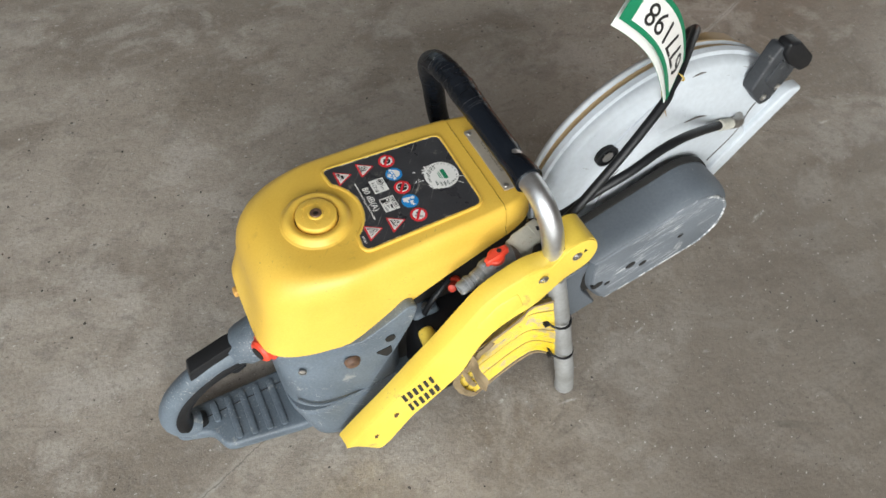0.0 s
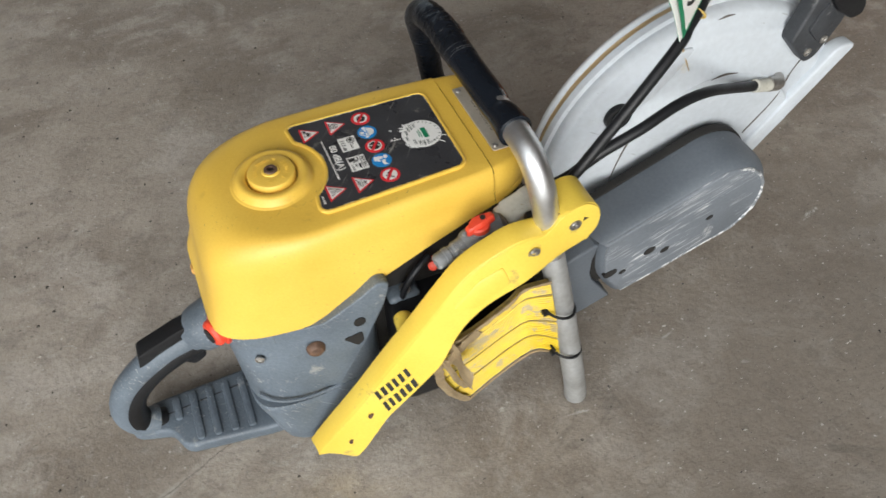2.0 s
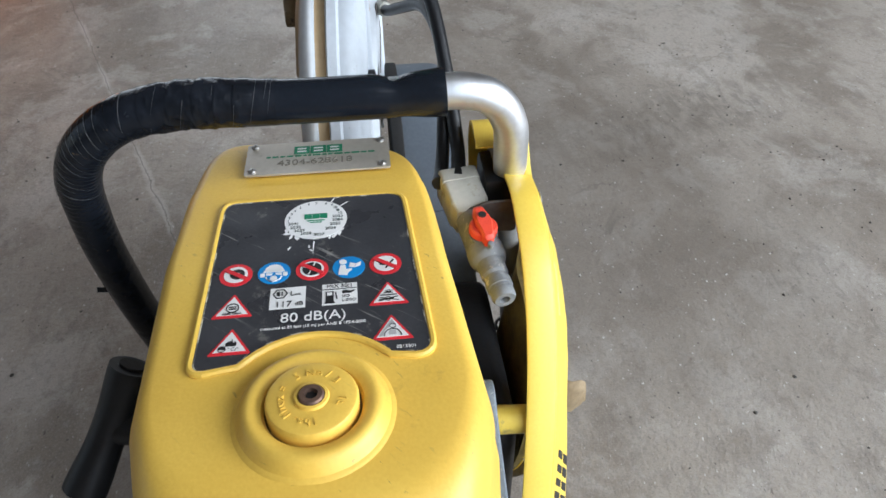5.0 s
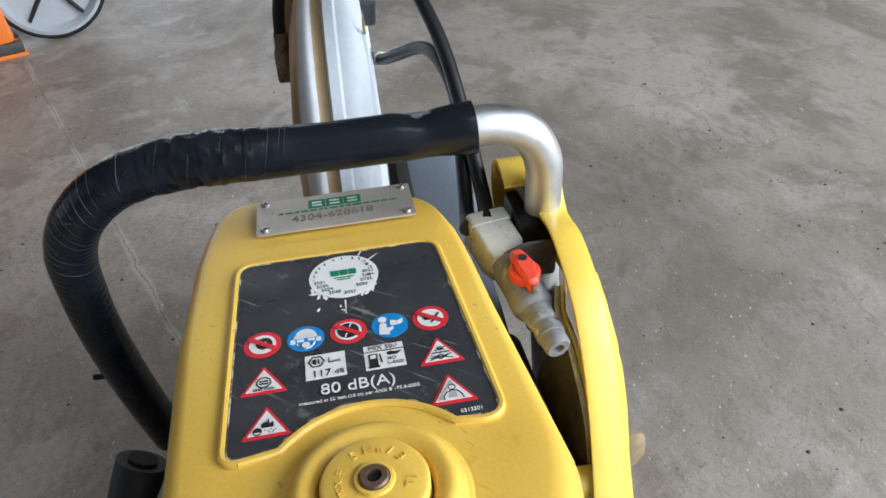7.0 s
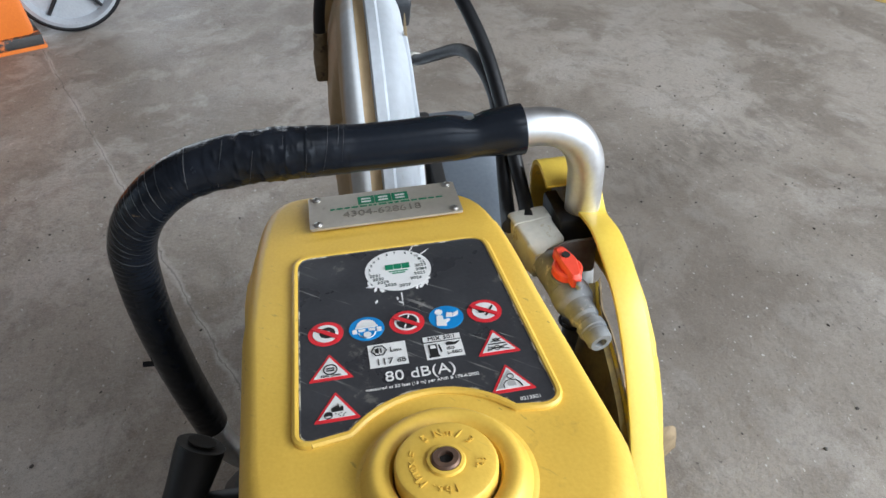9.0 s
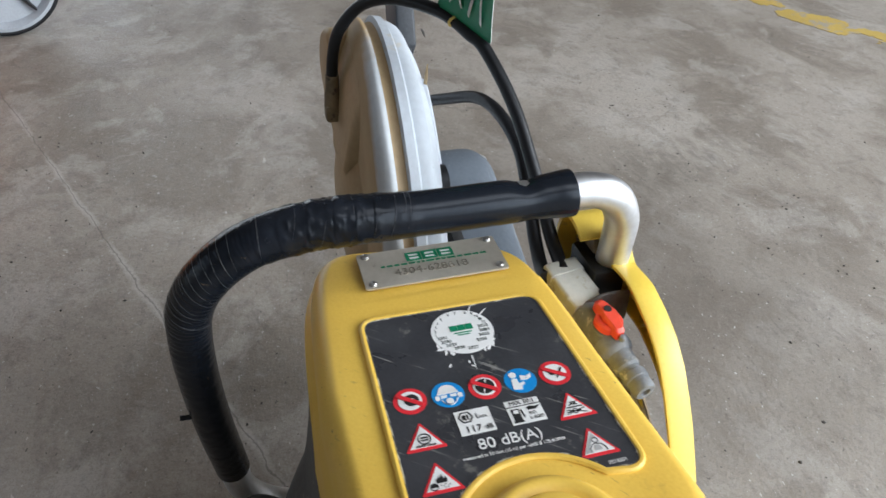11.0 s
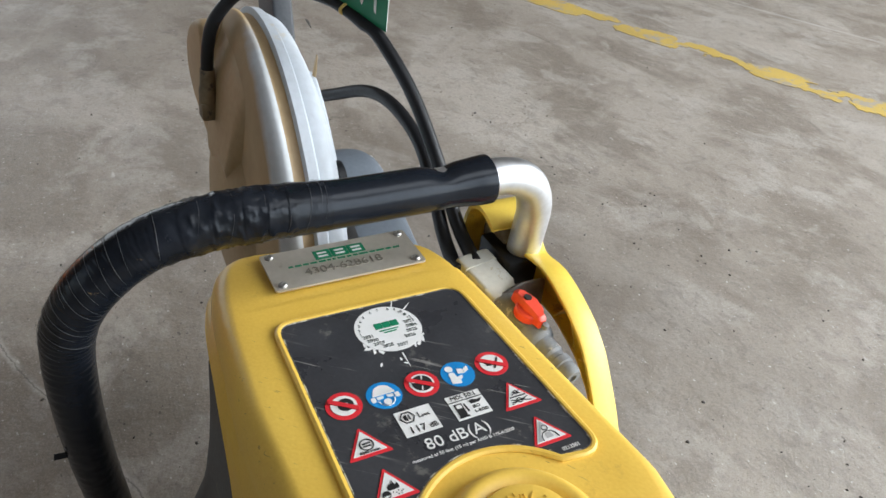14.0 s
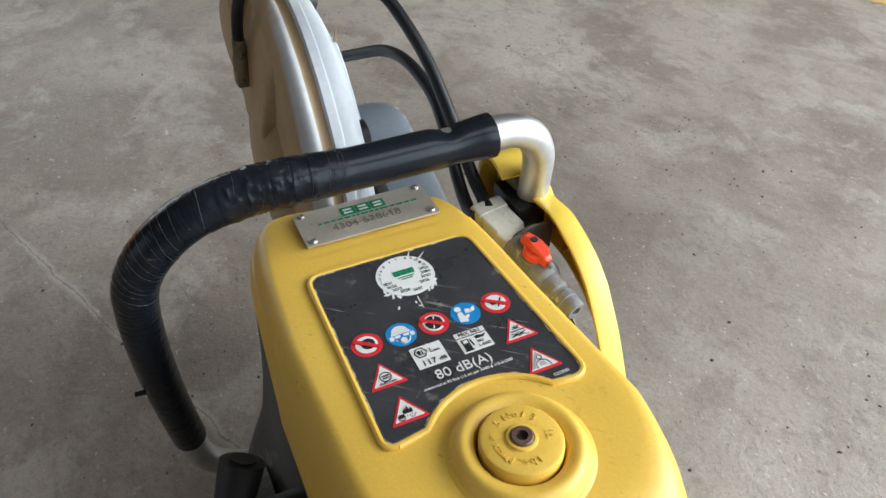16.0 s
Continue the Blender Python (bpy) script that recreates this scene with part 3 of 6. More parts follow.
def ease(t):
    t = min(1.0, max(0.0, t))
    return t * t * (3 - 2 * t)


def plan_ring(x0, a, b, front, z, n=80, sharp_rear=2.45, sharp_front=8.0, taper=0.13, wide_left=0.065, rear_taper=0.0):
    """A closed outline: rounded rear, squarer and narrower front."""
    ring = []
    for i in range(n):
        t = 2 * math.pi * (i + 0.5) / n
        c, s = math.cos(t), math.sin(t)
        p = sharp_front if c > 0 else sharp_rear
        x = x0 + (front if c > 0 else a) * math.copysign(abs(c) ** (2 / p), c)
        y = b * math.copysign(abs(s) ** (2 / p), s)
        if c > 0:
            x += (0.0085 + 0.16 * y) * ease((x - 0.13) / 0.09)
        if c > 0:
            y *= 1 - taper * (x - x0) / front
        else:
            y *= 1 - rear_taper * (x0 - x) / a
        if y > 0:
            y *= 1 + wide_left * ease((x + 0.05) / 0.14)
        else:
            y *= 1 - 0.095 * ease((x - 0.01) / 0.10)
        ring.append(V((x, y, z(x, y) if callable(z) else z)))
    return ring


def hood_low(x, y):
    """The lower rim of the hood."""
    if y < 0:
        z = float(np.interp(x, (-0.1, -0.05, -0.01, 0.02, 0.045, 0.063, 0.095, 0.132, 0.174, 0.25), (0.211, 0.217, 0.224, 0.228, 0.236, 0.246, 0.263, 0.276, 0.291, 0.306)))
    else:
        z = 0.203 + 0.034 * ease(y / 0.045) * ease((0.03 - x) / 0.08) + 0.055 * ease((x - 0.03) / 0.10) + 0.050 * ease((x - 0.1) / 0.09)
    return z


def hood_mesh():
    x0 = 0.03
    rings = []
    low = plan_ring(x0, 0.124, 0.1000, 0.207, 0.0, sharp_rear=5.0, rear_taper=0.24)
    rings.append([V((0.03 + (p.x - 0.03) * 0.90, p.y * 0.90, min(hood_low(p.x, p.y) + 0.03, 0.322))) for p in low])
    rings.append([V((p.x, p.y, hood_low(p.x, p.y))) for p in low])

    def start(x):
        return 0.302 - 0.040 * max(0.0, (x0 - x) / 0.135) ** 1.4

    for v in (0.0, 0.25, 0.5, 0.75):
        ring = []
        for p in plan_ring(x0, 0.1265 - 0.0120 * v, 0.1022 - 0.0062 * v, 0.2125 - 0.001 * v, 0.0, sharp_rear=5.0 - 0.7 * v, rear_taper=0.24 - 0.05 * v):
            z = hood_low(p.x, p.y)
            p.y *= 1 - 0.040 * (1 - v) * (1 - min(1.0, max(0.0, start(p.x) - z) / 0.07))
            ring.append(V((p.x, p.y, z + (max(start(p.x), z + 0.004) - z) * v)))
        rings.append(ring)
    for k in range(9):
        th = radians(90 * k / 8)
        c, s = 1 - math.cos(th), math.sin(th)
        ring = []
        for p in plan_ring(x0, 0.1145 - 0.0445 * c, 0.0945 - 0.018 * c, 0.2115 - 0.0065 * c, 0.0, sharp_rear=4.5 - 1.9 * c, rear_taper=0.20 - 0.16 * c):
            p.y *= 1 + 0.075 * c * ease((p.x - 0.02) / 0.12)
            z0 = max(start(p.x), hood_low(p.x, p.y) + 0.004)
            ring.append(V((p.x, p.y, z0 + (0.3335 - z0) * s)))
        rings.append(ring)
    for f in (0.85, 0.6, 0.3, 0.05):
        rings.append([V((0.09 + (p.x - 0.09) * f, p.y * f, 0.3335 + 0.0012 * (1 - f))) for p in rings[14]])
    return loft(rings, True, (False, True))


def cut(bm, x, keep_front):
    g = list(bm.verts) + list(bm.edges) + list(bm.faces)
    bmesh.ops.bisect_plane(bm, geom=g, dist=1e-7, plane_co=(x, 0, 0), plane_no=(1, 0, 0), clear_inner=keep_front, clear_outer=not keep_front)
    return bm


hood = part("hood", cut(hood_mesh(), 0.1952, False), YELLOW, saw, "scuffed yellow plastic top cover", sharp=50)
cover = cut(hood_mesh(), 0.1962, True)
for v in cover.verts:
    if v.co.z > 0.25:
        v.co.z -= 0.0012
part("front_cover", cover, YELLOW, saw, "yellow front end of the top cover", sharp=50)
# dark shell added under the hood so the seam shows its inner shade
inner = [[V((0.09 + (p.x - 0.09) * 0.955, p.y * 0.95, p.z - 0.004)) for p in r] for r in ([plan_ring(0.03, 0.115, 0.088, 0.203, 0.24), plan_ring(0.03, 0.10, 0.085, 0.203, 0.30), plan_ring(0.03, 0.065, 0.070, 0.198, 0.330)])]
part("hood_dark_filler", loft(inner), DARK, saw)

# filter cap on the hood
CAP = V((0.003, -0.001, 0.3335))
part("cap_collar", revolve([(0.0420, -0.002), (0.0395, 0.0003), (0.0372, 0.0012), (0.0356, 0.0034), (0.0338, 0.0066), (0.0318, 0.0082), (0.0296, 0.0085), (0.0268, 0.0077), (0.0245, 0.0062), (0.0232, 0.003)], CAP, (0, 0, 1), 56, (False, False)), YELLOW, hood)
cap = part("filter_cap", revolve([(0.0222, 0.001), (0.0222, 0.0092), (0.0212, 0.0108), (0.0195, 0.0114), (0.0085, 0.0112), (0.0080, 0.0125), (0.0066, 0.0128), (0.0058, 0.0110)], CAP, (0, 0, 1), 48, (False, True)), YELLOW, hood, "round yellow filter cap with a rusty socket screw")
part("cap_gap", revolve([(0.0246, 0.0), (0.0246, 0.0022), (0.020, 0.0022)], CAP, (0, 0, 1), 40, (True, True)), GAP_SHADE, hood)
screw_bm = revolve([(0.0062, 0.0085), (0.0062, 0.0128), (0.0054, 0.0138), (0.0032, 0.0138), (0.0030, 0.0100)], CAP, (0, 0, 1), 24, (True, True))
part("socket_screw", screw_bm, RUST, cap, "rusty socket screw")
part("socket", revolve([(0.0031, 0.0111), (0.0031, 0.0116), (0.0005, 0.0116)], CAP, (0, 0, 1), 6), DARK, cap)


def on_top(z, cx, cy, turn=0.0):
    """Words and signs on the hood: x of the drawing to the saw's right, y ahead."""
    c, s = math.cos(radians(turn)), math.sin(radians(turn))
    return lambda p: V((cx + p.x * s + p.y * c, cy - p.x * c + p.y * s, z + p.z))


marks = bmesh.new()
for letter, a in zip("Mmax=5Nm/3ft.lbs.", (217, 202, 189, 177, 156, 119, 94, 78, 58, 36, -8, -18, -26, -82, -96, -110, -122)):
    lettering(letter, 0.0058, 0.0009, on_top(CAP.z + 0.0114, CAP.x + 0.0147 * math.sin(radians(a)), CAP.y - 0.0147 * math.cos(radians(a)), a - 90), marks)
part("cap_lettering", marks, YELLOW, cap)

# warning label on the hood, with its moulded frame
arc = [(CAP.x + 0.0515 * math.cos(radians(a)), CAP.y + 0.0515 * math.sin(radians(a))) for a in range(50, -51, -5)]
label_edge = rounded([(0.0335, 0.0605), (0.1745, 0.0585), (0.1735, -0.0535), (0.0345, -0.0605)], [0.005, 0.009, 0.009, 0.008], 5)
label_edge = label_edge + [V(p) for p in arc[::-1]]
# order: rear left, front left, front right, rear right, then the bay round the cap
label_sheet = part("warning_label", slab(label_edge, "z", 0.3338, 0.3356), LABEL, saw, "scratched black warning label with safety signs")
ridge = [V((p[0], p[1], 0.3345)) for p in label_edge]
mid = V((0.105, 0.0, 0.3345))
grow = []
for i, p in enumerate(ridge):
    t = (ridge[(i + 1) % len(ridge)] - ridge[i - 1]).normalized()
    grow.append(p + V((t.y, -t.x, 0)) * -0.0020)
sgn = 1 if (grow[2] - mid).length > (ridge[2] - mid).length else -1
if sgn < 0:
    grow = [2 * p - g for p, g in zip(ridge, grow)]
part("label_frame", sweep(grow + [grow[0]], 0.0021, 8, 0), YELLOW, hood)
rim_line = [V((p[0], p[1], 0.33555)) for p in label_edge]
part("label_worn_edge", sweep(rim_line + [rim_line[0]], 0.00045, 6, 0), EDGE_WEAR, label_sheet, "chipped pale edge of the label")
Z1, Z2, Z3, Z4 = 0.3356, 0.3359, 0.3362, 0.3365


def sign_disc(name, cx, cy, r, rim, face):
    ob = part(name, slab(circle(cx, cy, r, 36), "z", Z1 - 0.0002, Z2), rim, label_sheet)
    if face is not rim:
        part("sign_face", slab(circle(cx, cy, r * 0.72, 36), "z", Z2 - 0.0002, Z3), face, label_sheet)
    return ob


def flat(points, cx, cy, lo, hi, scale=1.0, turn=0.0, bm=None):
    place = on_top(0, cx, cy, turn)
    q = [place(V((p[0] * scale, p[1] * scale, 0))) for p in points]
    return slab([(p.x, p.y) for p in q], "z", lo, hi, bm=bm)


def no_sign(cy, kind):
    cx = 0.104
    sign_disc("prohibition_sign", cx, cy, 0.0094, INK_RED, INK_WHITE)
    bm, dots = bmesh.new(), bmesh.new()
    lo, hi = Z3 - 0.0002, Z4
    if kind == "wheel":
        flat(circle(0.0009, 0.0001, 0.0042, 24), cx, cy, lo, hi, bm=bm)
        flat(circle(0.0014, 0.0003, 0.0008, 12), cx, cy, hi - 0.0001, hi + 0.0002, bm=dots)
    elif kind == "gear":
        flat(circle(0, 0, 0.0055, 28), cx, cy, lo, hi, bm=bm)
        for a in (70, 160, 250):
            flat([(0.0024, -0.0003), (0.0052, -0.0004), (0.0052, 0.0004), (0.0024, 0.0003)], cx, cy, hi - 0.0001, hi + 0.0002, 1, a, dots)
    else:
        flat([(-0.0050, 0.0022), (-0.0030, 0.0012), (-0.0022, 0.0030), (-0.0012, 0.0010), (0.0004, 0.0004), (-0.0006, -0.0018), (-0.0034, -0.0014), (-0.0036, 0.0004)], cx, cy, lo, hi, bm=bm)
        flat([(-0.0006, -0.0040), (0.0004, -0.0042), (0.0052, 0.0026), (0.0044, 0.0032)], cx, cy, lo, hi, bm=bm)
    part("pictogram", bm, INK_BLACK, label_sheet)
    if dots.verts:
        part("pictogram_light", dots, INK_WHITE, label_sheet)
    part("sign_bar", flat([(-0.0080, -0.0013), (0.0080, -0.0013), (0.0080, 0.0013), (-0.0080, 0.0013)], cx, cy, Z4 - 0.0002, Z4 + 0.0003, 1, -36), INK_RED, label_sheet)


def must_sign(cy, kind):
    cx = 0.1035
    sign_disc("mandatory_sign", cx, cy, 0.0094, INK_BLUE, INK_BLUE)
    bm = bmesh.new()
    lo, hi = Z2 - 0.0002, Z3
    if kind == "helmet":
        flat(circle(0, 0.0016, 0.0054, 18, 0, 180), cx, cy, lo, hi, bm=bm)
        flat([(-0.0060, 0.0004), (0.0060, 0.0004), (0.0060, 0.0018), (-0.0060, 0.0018)], cx, cy, lo, hi, bm=bm)
        for k in (-1, 1):
            flat(rounded([(k * 0.0008, -0.0004), (k * 0.0046, -0.0004), (k * 0.0044, -0.0024), (k * 0.0010, -0.0020)], 0.0004, 2), cx, cy, lo, hi, bm=bm)
            flat(rounded([(k * 0.0052, -0.0002), (k * 0.0078, -0.0002), (k * 0.0078, -0.0034), (k * 0.0052, -0.0034)], 0.0008, 3), cx, cy, lo, hi, bm=bm)
        flat(circle(0, -0.0050, 0.0021, 16), cx, cy, lo, hi, bm=bm)
        jaw = [(-0.0048, -0.0034), (-0.0040, -0.0056), (-0.0022, -0.0074), (0.0, -0.0080), (0.0022, -0.0074), (0.0040, -0.0056), (0.0048, -0.0034)]
        for a, b in zip(jaw, jaw[1:]):
            flat([a, b, (b[0] * 0.88, b[1] * 0.93), (a[0] * 0.88, a[1] * 0.93)], cx, cy, lo, hi, bm=bm)
    else:
        flat(circle(-0.0034, 0.0046, 0.0022, 18), cx, cy, lo, hi, bm=bm)
        flat(rounded([(-0.0062, -0.0062), (-0.0008, -0.0072), (-0.0006, -0.0046), (0.0018, -0.0030), (0.0016, -0.0014), (-0.0016, -0.0024), (-0.0018, 0.0016), (-0.0050, 0.0018)], 0.0008, 3), cx, cy, lo, hi, bm=bm)
        flat([(0.0000, 0.0000), (0.0034, -0.0006), (0.0040, 0.0024), (0.0008, 0.0036)], cx, cy, lo, hi, bm=bm)
        flat([(0.0037, -0.0006), (0.0068, 0.0010), (0.0072, 0.0040), (0.0043, 0.0024)], cx, cy, lo, hi, bm=bm)
    part("pictogram", bm, INK_WHITE, label_sheet)


def warn_sign(cx, cy, kind):
    tri = [(-0.0112, -0.0082), (0.0112, -0.0082), (0, 0.0104)]
    part("warning_sign", flat(rounded(tri, 0.0012, 3), cx, cy, Z1 - 0.0002, Z2), INK_RED, label_sheet)
    part("sign_face", flat([(p[0] * 0.76, p[1] * 0.76 - 0.0001) for p in tri], cx, cy, Z2 - 0.0002, Z3), INK_WHITE, label_sheet)
    bm = bmesh.new()
    lo, hi = Z3 - 0.0002, Z4
    if kind == "speed":
        ring = circle(0, -0.0012, 0.0036, 24)
        for i in range(24):
            a, b = ring[i], ring[(i + 1) % 24]
            flat([a, b, (b[0] * 0.84, (b[1] + 0.0012) * 0.84 - 0.0012), (a[0] * 0.84, (a[1] + 0.0012) * 0.84 - 0.0012)], cx, cy, lo, hi, bm=bm)
        for yy in (-0.0004, -0.0020):
            flat([(-0.0020, yy - 0.0004), (0.0020, yy - 0.0004), (0.0020, yy + 0.0004), (-0.0020, yy + 0.0004)], cx, cy, lo, hi, bm=bm)
        lettering("4240 1/min", 0.0023, 0.0003, on_top(Z4 - 0.0001, cx - 0.0056, cy), bm)
    elif kind == "fire":
        flat(circle(-0.0040, -0.0044, 0.0021, 16, -10, 190), cx, cy, lo, hi, bm=bm)
        for i in range(9):
            a, b = radians(180 + 20 * i), radians(200 + 20 * i)
            flat([(-0.0040 + r * math.cos(q), -0.0044 + r * math.sin(q)) for r, q in ((0.0021, a), (0.0021, b), (0.0017, b), (0.0017, a))], cx, cy, lo, hi, bm=bm)
        for dx, h in ((-0.0014, 0.0036), (0.0004, 0.0052), (0.0022, 0.0034)):
            flat([(dx - 0.0009, -0.0026), (dx + 0.0008, -0.0026), (dx + 0.0011, -0.0008), (dx + 0.0004, h - 0.0026), (dx, 0.0), (dx - 0.0005, h - 0.0038), (dx - 0.0010, -0.0006)], cx, cy, lo, hi, bm=bm)
        for dx, dy in ((-0.0006, -0.0040), (0.0008, -0.0046), (0.0020, -0.0038), (0.0032, -0.0048), (0.0040, -0.0042), (0.0014, -0.0056), (0.0028, -0.0058)):
            flat(circle(dx, dy, 0.0003, 6), cx, cy, lo, hi, bm=bm)
    elif kind == "saw":
        flat([(-0.0046, -0.0014), (0.0046, -0.0014), (0.0046, -0.0008), (-0.0046, -0.0008)], cx, cy, lo, hi, bm=bm)
        for a, b in (((-0.0026, 0.0004), (0.0028, 0.0026)), ((-0.0016, 0.0024), (0.0024, 0.0004)), ((-0.0058, -0.0056), (0.0052, -0.0026)), ((-0.0050, -0.0028), (0.0056, -0.0058)), ((-0.0054, -0.0044), (0.0030, -0.0040))):
            d = (V(b) - V(a)).normalized()
            w = V((-d.y, d.x)) * 0.00020
            flat([V(a) - w, V(b) - w, V(b) + w, V(a) + w], cx, cy, lo, hi, bm=bm)
        for qx, qy, qr in ((0.0002, 0.0016, 0.0014), (-0.0004, -0.0040, 0.0017)):
            for i in range(14):
                a, b = 2 * math.pi * i / 14, 2 * math.pi * (i + 1) / 14
                flat([(qx + r * math.cos(q), qy + r * math.sin(q)) for r, q in ((qr, a), (qr, b), (qr * 0.76, b), (qr * 0.76, a))], cx, cy, lo, hi, bm=bm)
    else:
        part("pictogram_shade", flat([(-0.0076, -0.0058), (-0.0044, -0.0058), (-0.0040, -0.0020), (-0.0004, 0.0024), (0.0022, 0.0020), (0.0002, 0.0062)], cx, cy, lo, hi - 0.0001), INK_FAINT, label_sheet)
        part("pictogram_shade", flat(rounded([(-0.0020, -0.0050), (0.0022, -0.0050), (0.0016, -0.0016), (-0.0014, -0.0016)], 0.0006, 3), cx, cy, lo, hi - 0.0001), INK_FAINT, label_sheet)
        arch = [(-0.0044, -0.0058), (-0.0042, -0.0034), (-0.0026, -0.0012), (0.0, -0.0006), (0.0028, -0.0012), (0.0044, -0.0034), (0.0050, -0.0058)]
        for a, b in zip(arch, arch[1:]):
            flat([a, b, (b[0] * 0.90, b[1] - 0.0003), (a[0] * 0.90, a[1] - 0.0003)], cx, cy, lo, hi, bm=bm)
        for i in range(14):
            a, b = 2 * math.pi * i / 14, 2 * math.pi * (i + 1) / 14
            flat([(0.0004 + r * math.cos(q), 0.0014 + r * math.sin(q)) for r, q in ((0.0018, a), (0.0018, b), (0.0014, b), (0.0014, a))], cx, cy, lo, hi, bm=bm)
    part("pictogram", bm, INK_BLACK, label_sheet)


no_sign(0.0455, "wheel")
must_sign(0.0238, "helmet")
no_sign(0.0021, "gear")
must_sign(-0.0192, "book")
no_sign(-0.0405, "match")
warn_sign(0.0775, 0.0445, "speed")
warn_sign(0.0505, 0.0430, "fire")
warn_sign(0.0780, -0.0408, "saw")
warn_sign(0.0515, -0.0413, "dust")


def info_box(cy, kind):
    cx = 0.0815
    part("info_panel", flat([(-0.0098, -0.0084), (0.0098, -0.0084), (0.0098, 0.0084), (-0.0098, 0.0084)], cx, cy, Z1 - 0.0002, Z2), INK_WHITE, label_sheet)
    bm = bmesh.new()
    lo, hi = Z2 - 0.0002, Z3
    if kind == "sound":
        lettering("117", 0.0062, 0.0003, on_top(Z2 + 0.0001, cx - 0.0052, cy + 0.0022), bm)
        lettering("dB", 0.0044, 0.0003, on_top(Z2 + 0.0001, cx - 0.0054, cy - 0.0064), bm)
        lettering("L", 0.0052, 0.0003, on_top(Z2 + 0.0001, cx + 0.0030, cy - 0.0024), bm)
        lettering("WA", 0.0024, 0.0003, on_top(Z2 + 0.0001, cx + 0.0020, cy - 0.0055), bm)
        hexa = [(-0.0042 + 0.0042 * math.cos(radians(60 * i)), 0.0034 + 0.0042 * math.sin(radians(60 * i))) for i in range(6)]
        for i in range(6):
            a, b = V(hexa[i]), V(hexa[(i + 1) % 6])
            m = V((-0.0042, 0.0034))
            flat([a, b, m + (b - m) * 0.82, m + (a - m) * 0.82], cx, cy, lo, hi, bm=bm)
        flat([(-0.0062, 0.0022), (-0.0044, 0.0014), (-0.0044, 0.0054), (-0.0062, 0.0046)], cx, cy, lo, hi, bm=bm)
        flat([(-0.0036, 0.0018), (-0.0028, 0.0018), (-0.0028, 0.0050), (-0.0036, 0.0050)], cx, cy, lo, hi, bm=bm)
    else:
        lettering("MIX 50:1", 0.0040, 0.0003, on_top(Z2 + 0.0001, cx + 0.0062, cy), bm)
        flat([(-0.0098, 0.0036), (0.0098, 0.0036), (0.0098, 0.0040), (-0.0098, 0.0040)], cx, cy, lo, hi, bm=bm)
        flat([(-0.0078, -0.0066), (-0.0034, -0.0066), (-0.0034, 0.0020), (-0.0078, 0.0020)], cx, cy, lo, hi, bm=bm)
        flat([(-0.0084, -0.0074), (-0.0028, -0.0074), (-0.0028, -0.0064), (-0.0084, -0.0064)], cx, cy, lo, hi, bm=bm)
        flat([(-0.0026, 0.0010), (-0.0020, 0.0016), (-0.0012, -0.0040), (-0.0020, -0.0044)], cx, cy, lo, hi, bm=bm)
        flat([(0.0016, 0.0000), (0.0064, 0.0000), (0.0088, 0.0022), (0.0058, 0.0016), (0.0030, 0.0026), (0.0012, 0.0018)], cx, cy, lo, hi, bm=bm)
        lettering("ISO", 0.0028, 0.0003, on_top(Z2 + 0.0001, cx - 0.0024, cy - 0.0034), bm)
        lettering("L-EGD", 0.0028, 0.0003, on_top(Z2 + 0.0001, cx - 0.0056, cy - 0.0050), bm)
        part("pump_window", flat([(-0.0070, -0.0012), (-0.0042, -0.0012), (-0.0042, 0.0010), (-0.0070, 0.0010)], cx, cy, Z3 - 0.0002, Z4), INK_WHITE, label_sheet)
    part("panel_print", bm, INK_BLACK, label_sheet)


info_box(0.0150, "sound")
info_box(-0.0138, "fuel")
part("label_lettering", lettering("80 dB(A)", 0.0098, 0.0004, on_top(Z1 + 0.0001, 0.0655, 0.0005)), INK_WHITE, label_sheet)
part("label_small_print", lettering("measured at 50 feet (15 m) per ANSI B 175.4-2000", 0.0027, 0.0004, on_top(Z1 + 0.0001, 0.0587, 0.0005)), INK_WHITE, label_sheet)
part("label_part_number", lettering("0213501", 0.0030, 0.0004, on_top(Z1 + 0.0001, 0.0380, -0.0480)), INK_WHITE, label_sheet)

# inspection sticker on the label
DIAL = (0.1515, 0.0008)
sticker = part("inspection_sticker", slab(circle(*DIAL, 0.0195, 48), "z", Z1 - 0.0002, Z2), PAPER, label_sheet, "round white inspection sticker with torn edges")
bm = bmesh.new()
ring_words = "1 2 3 4 5 6 7 8 9 10 12 2023 2024 2025 2026 2027 2028 2029 2030 2031".split()
ring_places = ((-0.90, -0.03), (-0.87, 0.16), (-0.80, 0.36), (-0.70, 0.53), (-0.53, 0.70), (-0.25, 0.85), (0.0, 0.88), (0.33, 0.83), (0.53, 0.74), (0.64, 0.59), (0.80, 0.26), (0.72, 0.09), (0.71, -0.11), (0.64, -0.31), (0.49, -0.53), (0.12, -0.82), (-0.31, -0.72), (-0.52, -0.55), (-0.65, -0.37), (-0.72, -0.18))
for word, (u, w) in zip(ring_words, ring_places):
    lettering(word, 0.0034 if len(word) > 2 else 0.0029, 0.0003, on_top(Z2 + 0.0001, DIAL[0] + 0.0190 * w, DIAL[1] - 0.0190 * u), bm)
for u, w in ((0.73, 0.43), (0.74, -0.10)):
    flat(circle(0, 0, 0.0011, 12), DIAL[0] + 0.0190 * w, DIAL[1] - 0.0190 * u, Z2 - 0.0001, Z3, bm=bm)
part("sticker_print", bm, INK_GREY, sticker)
bm = bmesh.new()
